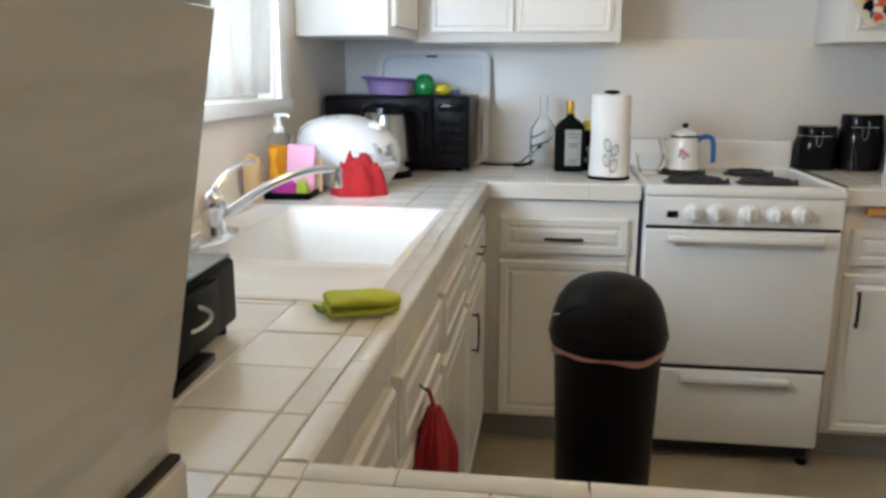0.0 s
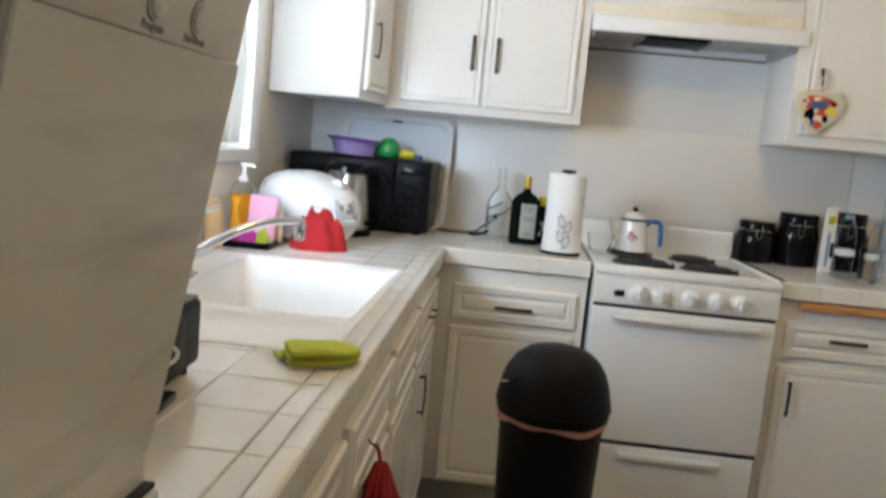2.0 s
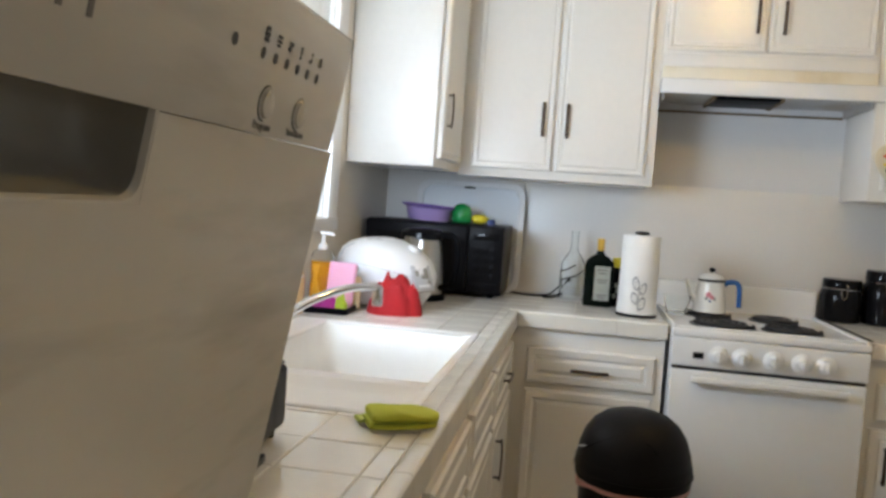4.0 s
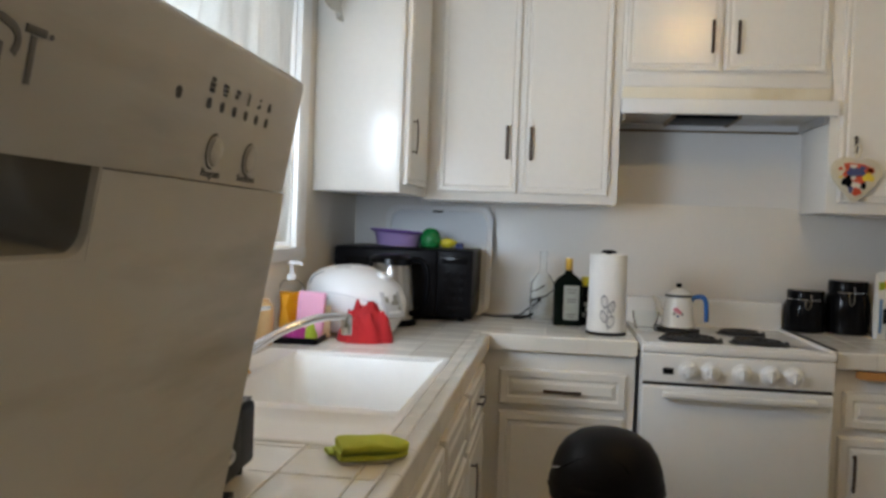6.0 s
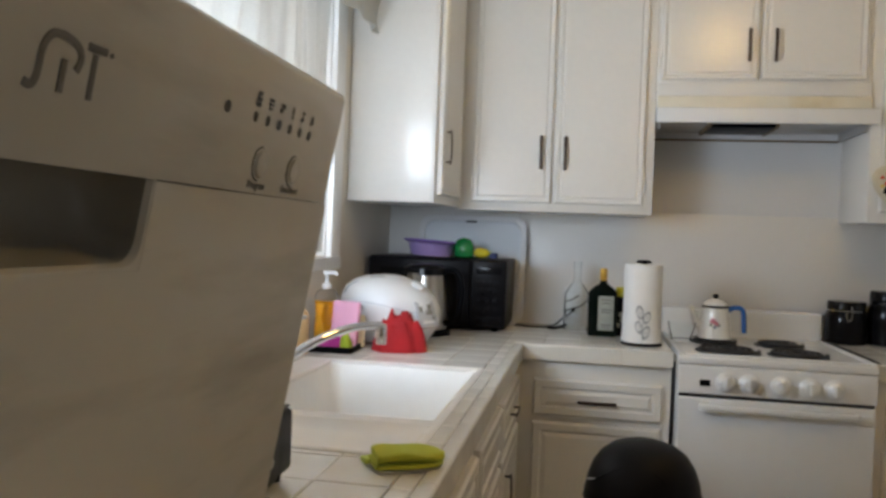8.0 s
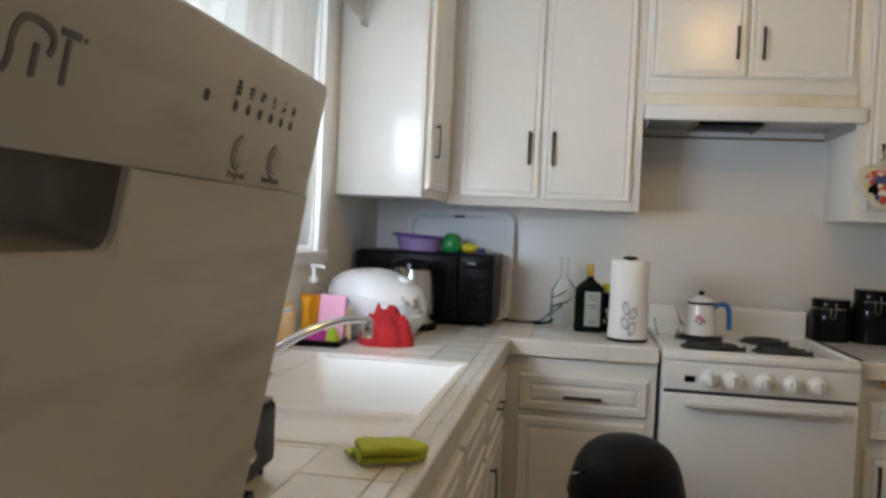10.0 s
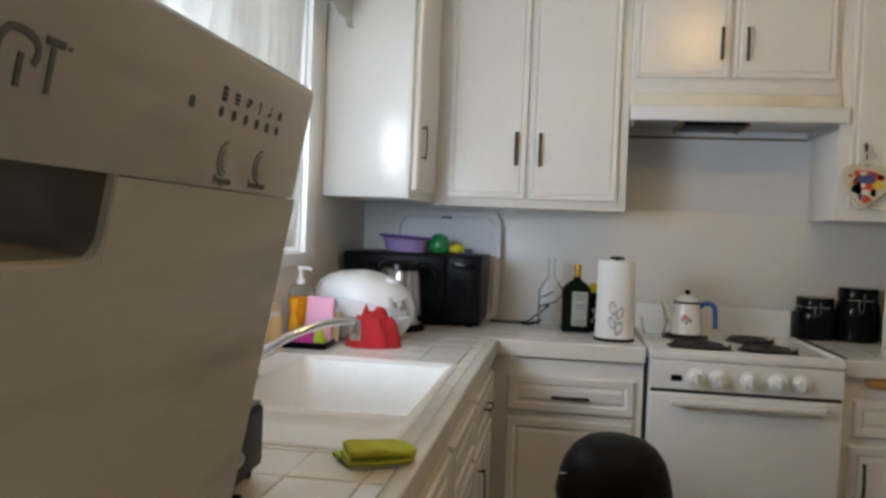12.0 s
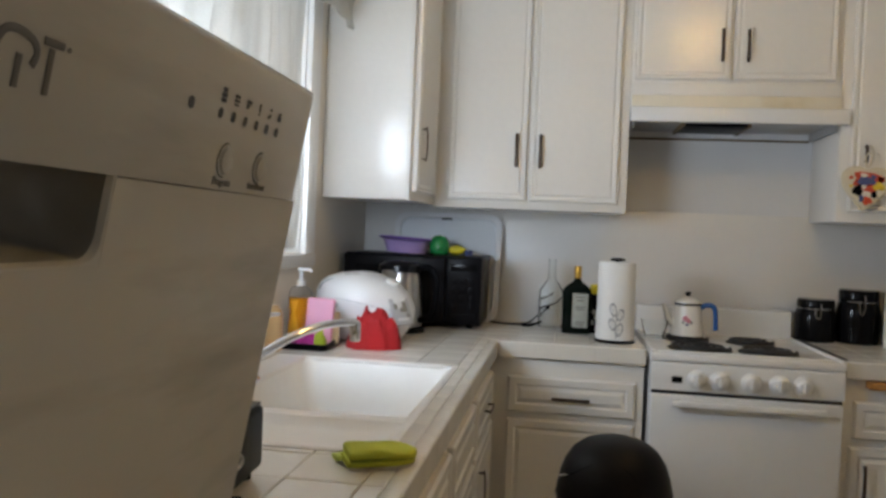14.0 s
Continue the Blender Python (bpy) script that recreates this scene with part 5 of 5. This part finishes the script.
for a, z in ((-62, 0.045), (-80, 0.06), (-100, 0.04), (-70, 0.075), (-90, 0.08)):
    ca, sa = math.cos(radians(a)), math.sin(radians(a))
    part("label_print", moved(box(-0.005, 0.005, -0.001, 0.0008, -0.008, 0.008), 0.0302 * ca, 0.0302 * sa, z, 0, 0, a + 90), LABEL, yb, smooth=False)

pt = thing("paper_towel_holder", "white paper towel roll with grey leaf print on a black holder", "paper towels", pose(0.392, 0.165, 0.9145))
part("base", lathe([(0.068, 0.0), (0.070, 0.003), (0.068, 0.008), (0.0, 0.009)], 36), BLACK, pt)
rings = []
for r, z in ((0.020, 0.0095), (0.065, 0.0095), (0.0672, 0.012), (0.0655, 0.060), (0.0645, 0.14), (0.0640, 0.272), (0.0625, 0.276), (0.022, 0.277), (0.020, 0.274)):
    rings.append([((r + (0.0008 * math.sin(5 * a) if r > 0.06 else 0)) * math.cos(a), (r + (0.0008 * math.sin(5 * a) if r > 0.06 else 0)) * math.sin(a), z) for a in [2 * math.pi * i / 56 for i in range(56)]])
roll = part("roll", loft(rings), PAPER, pt, "white quilted paper roll")
part("rod", lathe([(0.008, 0.0095), (0.008, 0.279), (0.024, 0.281), (0.026, 0.286), (0.018, 0.290), (0.0, 0.291)], 18), BLACK, pt, "black centre rod with a knob")


def leaf(parent, a, z, w, h, tilt):
    R_ = 0.0668
    rings = []
    for s in (1.0, 0.74):
        ring = []
        for k in range(20):
            g = 2 * math.pi * k / 20
            x, y = w * s * math.cos(g), h * s * math.sin(g)
            xr, yr = x * math.cos(tilt) - y * math.sin(tilt), x * math.sin(tilt) + y * math.cos(tilt)
            b = a + xr / R_
            ring.append((R_ * math.cos(b), R_ * math.sin(b), z + yr))
        rings.append(ring)
    part("printed_leaf", loft(rings, False), INKGREY, parent, "grey printed leaf outline", smooth=False)
    bm = bmesh.new()
    for k in range(4):
        yy = -h * 0.6 + h * 0.4 * k
        pts = []
        for xx in (-w * 0.5, 0, w * 0.5):
            xr, yr = xx * math.cos(tilt) - (yy + abs(xx) * 0.5) * math.sin(tilt), xx * math.sin(tilt) + (yy + abs(xx) * 0.5) * math.cos(tilt)
            b = a + xr / R_
            pts.append((R_ * math.cos(b), R_ * math.sin(b), z + yr))
        tube(pts, 0.0009, 5, bm=bm)
    part("printed_vein", bm, INKGREY, parent, smooth=False)


for a, z, w, h, tl in ((-1.75, 0.115, 0.012, 0.024, 0.2), (-1.38, 0.098, 0.012, 0.022, -0.3), (-1.78, 0.065, 0.012, 0.022, 0.3), (-1.42, 0.048, 0.013, 0.024, -0.25)):
    leaf(roll, a, z, w, h, tl)
part("printed_stem", tube([(0.0662 * math.cos(-1.58), 0.0662 * math.sin(-1.58), 0.015), (0.0662 * math.cos(-1.58), 0.0662 * math.sin(-1.58), 0.10)], 0.001, 5), INKGREY, roll)

cd = curve_points([(-0.075, 0.540, 0.918), (-0.02, 0.50, 0.9175), (0.05, 0.52, 0.9175), (0.085, 0.56, 0.925), (0.118, 0.59, 0.955), (0.140, 0.600, 0.975), (0.150, 0.607, 0.986)], 7)
lone("power_cord", tube(cd, 0.0035, 8), BLACK, "black power cord curling along the counter to the wall", "cord")
cd = curve_points([(0.055, 0.470, 0.9185), (0.085, 0.468, 0.9195), (0.112, 0.476, 0.927), (0.128, 0.500, 0.934)], 6)
lone("power_cord", tube(cd, 0.0055, 8), BLACK, "short thick black cord end beside the glass bottle", "cord")
op = thing("wall_outlet", "white wall socket plate behind the bottles", "outlet")
part("plate", box(0.115, 0.185, 0.6225, 0.6287, 0.955, 1.070, bevel=0.002), WPLAST, op)
part("plug", box(0.142, 0.158, 0.606, 0.6222, 0.976, 0.996, bevel=0.004), BLACK, op, "black plug")

# ---- on the stove ----
gp = lathe([(0.030, 0.0), (0.033, 0.003), (0.046, 0.050), (0.048, 0.068), (0.050, 0.070), (0.046, 0.070), (0.043, 0.052), (0.029, 0.006), (0.0, 0.005)], 32, close=False)
lone("glass_bowl", gp, GLASS, "small clear glass bowl on the stove top corner", "bowl", pose(0.545, 0.330, 0.9135))
ke = thing("enamel_kettle", "white enamel coffee pot with rose print and blue handle", "kettle", pose(0.660, 0.335, 0.9245))
part("pot_body", lathe([(0.054, 0.0), (0.058, 0.003), (0.057, 0.020), (0.050, 0.085), (0.045, 0.115), (0.045, 0.120), (0.042, 0.122)], 36), KETTLE, ke)
part("rim_band", lathe([(0.0455, 0.117), (0.0475, 0.119), (0.0475, 0.123), (0.0455, 0.125)], 36), BLACK, ke, "black enamel rim")
kl = part("lid", lathe([(0.044, 0.1235), (0.043, 0.130), (0.030, 0.141), (0.010, 0.146), (0.006, 0.149)], 32), KETTLE, ke, "domed white lid")
part("knob", lathe([(0.005, 0.148), (0.006, 0.151), (0.011, 0.156), (0.011, 0.162), (0.006, 0.166), (0.0, 0.1665)], 18), BLACK, kl, "black lid knob")
part("spout", tube(curve_points([(-0.046, 0.0, 0.045), (-0.066, 0.0, 0.065), (-0.075, 0.0, 0.095), (-0.088, 0.0, 0.118)], 6), [0.016 - 0.009 * i / 18 for i in range(19)], 12), KETTLE, ke)
part("handle", tube(curve_points([(0.044, -0.004, 0.105), (0.058, -0.005, 0.118), (0.085, -0.006, 0.118), (0.096, -0.006, 0.100), (0.099, -0.006, 0.060), (0.100, -0.006, 0.030)], 6), 0.0068, 10, flat=1.3), BLUE, ke, "blue enamel handle")
part("bottom_band", lathe([(0.0575, 0.001), (0.0588, 0.002), (0.0588, 0.007), (0.0575, 0.008)], 36), BLACK, ke)
for a, z, r, mt in ((-1.85, 0.072, 0.010, INKP), (-1.62, 0.064, 0.008, INKP), (-1.98, 0.058, 0.006, GREYPL), (-1.45, 0.058, 0.006, GREYPL), (-1.72, 0.050, 0.005, INKB)):
    rr = 0.0545 - 0.05 * (z - 0.02) * 0.9 + 0.0008
    ob = part("printed_rose", lathe([(r, -0.0006), (r * 0.9, 0.0006), (0.0, 0.0010)], 14), mt, ke, "printed flower")
    ob.matrix_basis = pose(rr * math.cos(a), rr * math.sin(a), z, 90 - 6, 0, math.degrees(a) + 90)

# ---- right counter ----
def canister(x, y, r, h, label):
    c = thing("canister", label, "canister", pose(x, y, 0.9145, 0, 0, -12), group="black canisters")
    part("jar", lathe([(r * 0.86, 0.0), (r * 0.95, 0.004), (r, h * 0.25), (r, h * 0.60), (r * 0.92, h * 0.74), (r * 0.86, h * 0.78)], 40), BLACKG, c)
    ld = part("lid", lathe([(r * 0.84, h * 0.785), (r * 0.90, h * 0.80), (r * 0.90, h * 0.96), (r * 0.86, h), (0.0, h)], 40), BLACKG, c, "black lid")
    bm = tube([(r * 0.90 * math.cos(t), r * 0.90 * math.sin(t), h * 0.782) for t in [2 * math.pi * k / 32 for k in range(33)]], 0.0022, 6)
    part("wire_bail", bm, CHROME, c, "chrome wire clamp")
    part("clasp", tube(curve_points([(0.012, -r * 0.93, h * 0.90), (0.014, -r * 0.99, h * 0.80), (0.012, -r * 1.02, h * 0.62), (0.003, -r * 1.03, h * 0.56), (-0.004, -r * 1.02, h * 0.64), (-0.003, -r * 0.99, h * 0.80)], 5), 0.0022, 6), CHROME, c, "chrome clasp")
    return c


canister(1.163, 0.545, 0.074, 0.160, "short black ceramic canister with chrome wire clamp")
canister(1.317, 0.552, 0.077, 0.202, "taller black ceramic canister with chrome wire clamp")
canister(1.500, 0.560, 0.077, 0.222, "tallest black ceramic canister behind the bottles")
bxp = thing("noodle_packet", "tall pale printed food packet standing by the canisters", "food packet", pose(1.388, 0.430, 0.9145, 0, 0, 10) @ Matrix.Diagonal((0.56, 0.7, 1.12, 1)))
part("packet", loft([[(-0.030, -0.020, 0), (0.030, -0.020, 0), (0.030, 0.020, 0), (-0.030, 0.020, 0)], [(-0.032, -0.022, 0.09), (0.032, -0.022, 0.09), (0.032, 0.022, 0.09), (-0.032, 0.022, 0.09)],
                     [(-0.033, -0.012, 0.19), (0.033, -0.012, 0.19), (0.033, 0.012, 0.19), (-0.033, 0.012, 0.19)], [(-0.034, -0.001, 0.215), (0.034, -0.003, 0.220), (0.034, 0.001, 0.220), (-0.034, 0.002, 0.215)]]), PAPER, bxp)
part("printed_patch", box(-0.024, -0.004, -0.0238, -0.0222, 0.02, 0.13), BLUEL, bxp, smooth=False)
part("printed_patch", box(0.004, 0.026, -0.0240, -0.0224, 0.05, 0.10), BLACK, bxp, smooth=False)
part("printed_patch", box(-0.026, 0.012, -0.0160, -0.0128, 0.160, 0.185), LIME, bxp, smooth=False)
part("printed_patch", box(0.010, 0.028, -0.0158, -0.0125, 0.165, 0.190), ORANGEL, bxp, smooth=False)


def water_bottle(x, y, r, h, cap, label):
    c = thing("water_bottle", label, "bottle", pose(x, y, 0.9145), group="clear bottles on the counter")
    prof = [(r * 0.8, 0.0), (r, 0.006)]
    for k in range(5):
        z = 0.02 + (h * 0.55) * k / 5
        prof += [(r, z), (r * 0.95, z + 0.006), (r, z + 0.012)]
    prof += [(r, h * 0.68), (r * 0.8, h * 0.80), (0.014, h * 0.90), (0.013, h * 0.95)]
    inner = [(p[0] - 0.0012, p[1] + 0.001) for p in prof[::-1]]
    part("bottle_body", lathe(prof + inner, 24, close=False), PETB, c)
    part("cap", lathe([(0.0145, h * 0.945), (0.0150, h * 0.95), (0.0150, h * 0.995), (0.012, h), (0.0, h)], 18), cap, c)
    part("label", lathe([(r + 0.0006, h * 0.36), (r + 0.0008, h * 0.37), (r + 0.0008, h * 0.45), (r + 0.0006, h * 0.46)], 24, close=False), FROST, c, "pale wrap label")


water_bottle(1.398, 0.300, 0.032, 0.222, BLUEL, "clear plastic water bottle with a blue cap")
water_bottle(1.515, 0.330, 0.032, 0.205, BLUEL, "clear plastic water bottle with a light blue cap")
lone("drinking_glass", lathe([(0.026, 0.0), (0.028, 0.003), (0.036, 0.120), (0.034, 0.120), (0.026, 0.010), (0.0, 0.008)], 28, close=False), GLASS, "clear drinking glass on the counter", "glass", pose(1.452, 0.225, 0.9145))
lone("drinking_glass", lathe([(0.026, 0.0), (0.028, 0.003), (0.036, 0.140), (0.034, 0.140), (0.026, 0.010), (0.0, 0.008)], 28, close=False), GLASS, "tall clear drinking glass on the counter", "glass", pose(1.565, 0.260, 0.9145))

# ---- heart-shaped potholder ----
ph = thing("potholder", "cream heart-shaped quilted potholder with a colourful print", "potholder", pose(1.229, 0.288, 1.492, 0, 3, 0))


def heart(s, y):
    out = []
    for k in range(48):
        t = 2 * math.pi * k / 48
        out.append((s * 0.0050 * 16 * (0.58 * math.sin(t) ** 3 + 0.42 * math.sin(t)), y, s * 0.0054 * (13.5 * math.cos(t) - 3.4 * math.cos(2 * t) - 1.0 * math.cos(3 * t) - 0.3 * math.cos(4 * t)) + 0.003))
    return out


part("quilted_pad", loft([heart(0.96, 0.008), heart(1.0, 0.004), heart(1.0, -0.003), heart(0.95, -0.007), heart(0.6, -0.009)]), FABRIC, ph)
part("binding", tube([Vector(p) for p in heart(1.0, 0.0)] + [Vector(heart(1.0, 0.0)[0])], 0.0045, 6), FABRIC, ph, "cream bound edge")
part("hanging_loop", tube(curve_points([(-0.003, 0.0, 0.062), (-0.012, -0.004, 0.095), (-0.002, -0.004, 0.112), (0.008, -0.004, 0.095), (0.003, 0.0, 0.062)], 5), 0.003, 6), FABRIC, ph)


def blot(x, z, rx, rz, mat, seed, tilt=0.0):
    x, z, rx, rz = 1.12 * x, 1.12 * z, 1.18 * rx, 1.18 * rz
    ring = []
    for k in range(18):
        a = 2 * math.pi * k / 18
        r = 1 + 0.16 * math.sin(3 * a + seed) + 0.1 * math.sin(5 * a + 2 * seed)
        u, w = rx * r * math.cos(a), rz * r * math.sin(a)
        ring.append((x + u * math.cos(tilt) - w * math.sin(tilt), z + u * math.sin(tilt) + w * math.cos(tilt)))
    bm = loft([[(p, -0.0082, q) for p, q in ring], [(p, -0.0098 - 0.0004 * (seed % 5), q) for p, q in ring]])
    part("printed_patch", bm, mat, ph, smooth=False)


blot(0.000, 0.020, 0.040, 0.020, INKR, 1)
blot(-0.004, 0.012, 0.026, 0.014, INKB, 2)
blot(0.034, -0.002, 0.016, 0.012, INKY, 3)
blot(-0.026, -0.018, 0.014, 0.016, BLACK, 4)
blot(0.008, -0.012, 0.022, 0.016, INKR, 6)
blot(0.000, -0.030, 0.014, 0.012, INKW, 7)
blot(0.004, -0.048, 0.012, 0.012, INKR, 8)
blot(-0.048, 0.020, 0.006, 0.005, INKR, 9)
blot(0.040, 0.020, 0.010, 0.008, INKR, 11)
blot(-0.012, 0.030, 0.010, 0.006, INKW, 13)
blot(0.016, 0.026, 0.009, 0.006, INKB, 14)
blot(-0.030, 0.004, 0.010, 0.010, INKR, 16)
blot(0.022, -0.028, 0.008, 0.010, BLACK, 17)
blot(-0.010, -0.006, 0.008, 0.006, INKW, 18)
blot(-0.014, -0.042, 0.006, 0.010, INKB, 19)
blot(-0.046, -0.006, 0.005, 0.004, INKY, 12)

# ---- ceiling lamp over the middle of the kitchen ----
cl = thing("ceiling_lamp", "round warm glass ceiling lamp", "lamp", pose(0.87, -1.20, 0))
part("ceiling_plate", lathe([(0.09, 2.470), (0.10, 2.475), (0.10, 2.4995), (0.0, 2.4998)], 32), TRIM, cl)
sh = part("glass_shade", lathe([(0.085, 2.469), (0.115, 2.445), (0.125, 2.415), (0.110, 2.390), (0.100, 2.384)], 32, close=False), LAMPGLASS, cl)
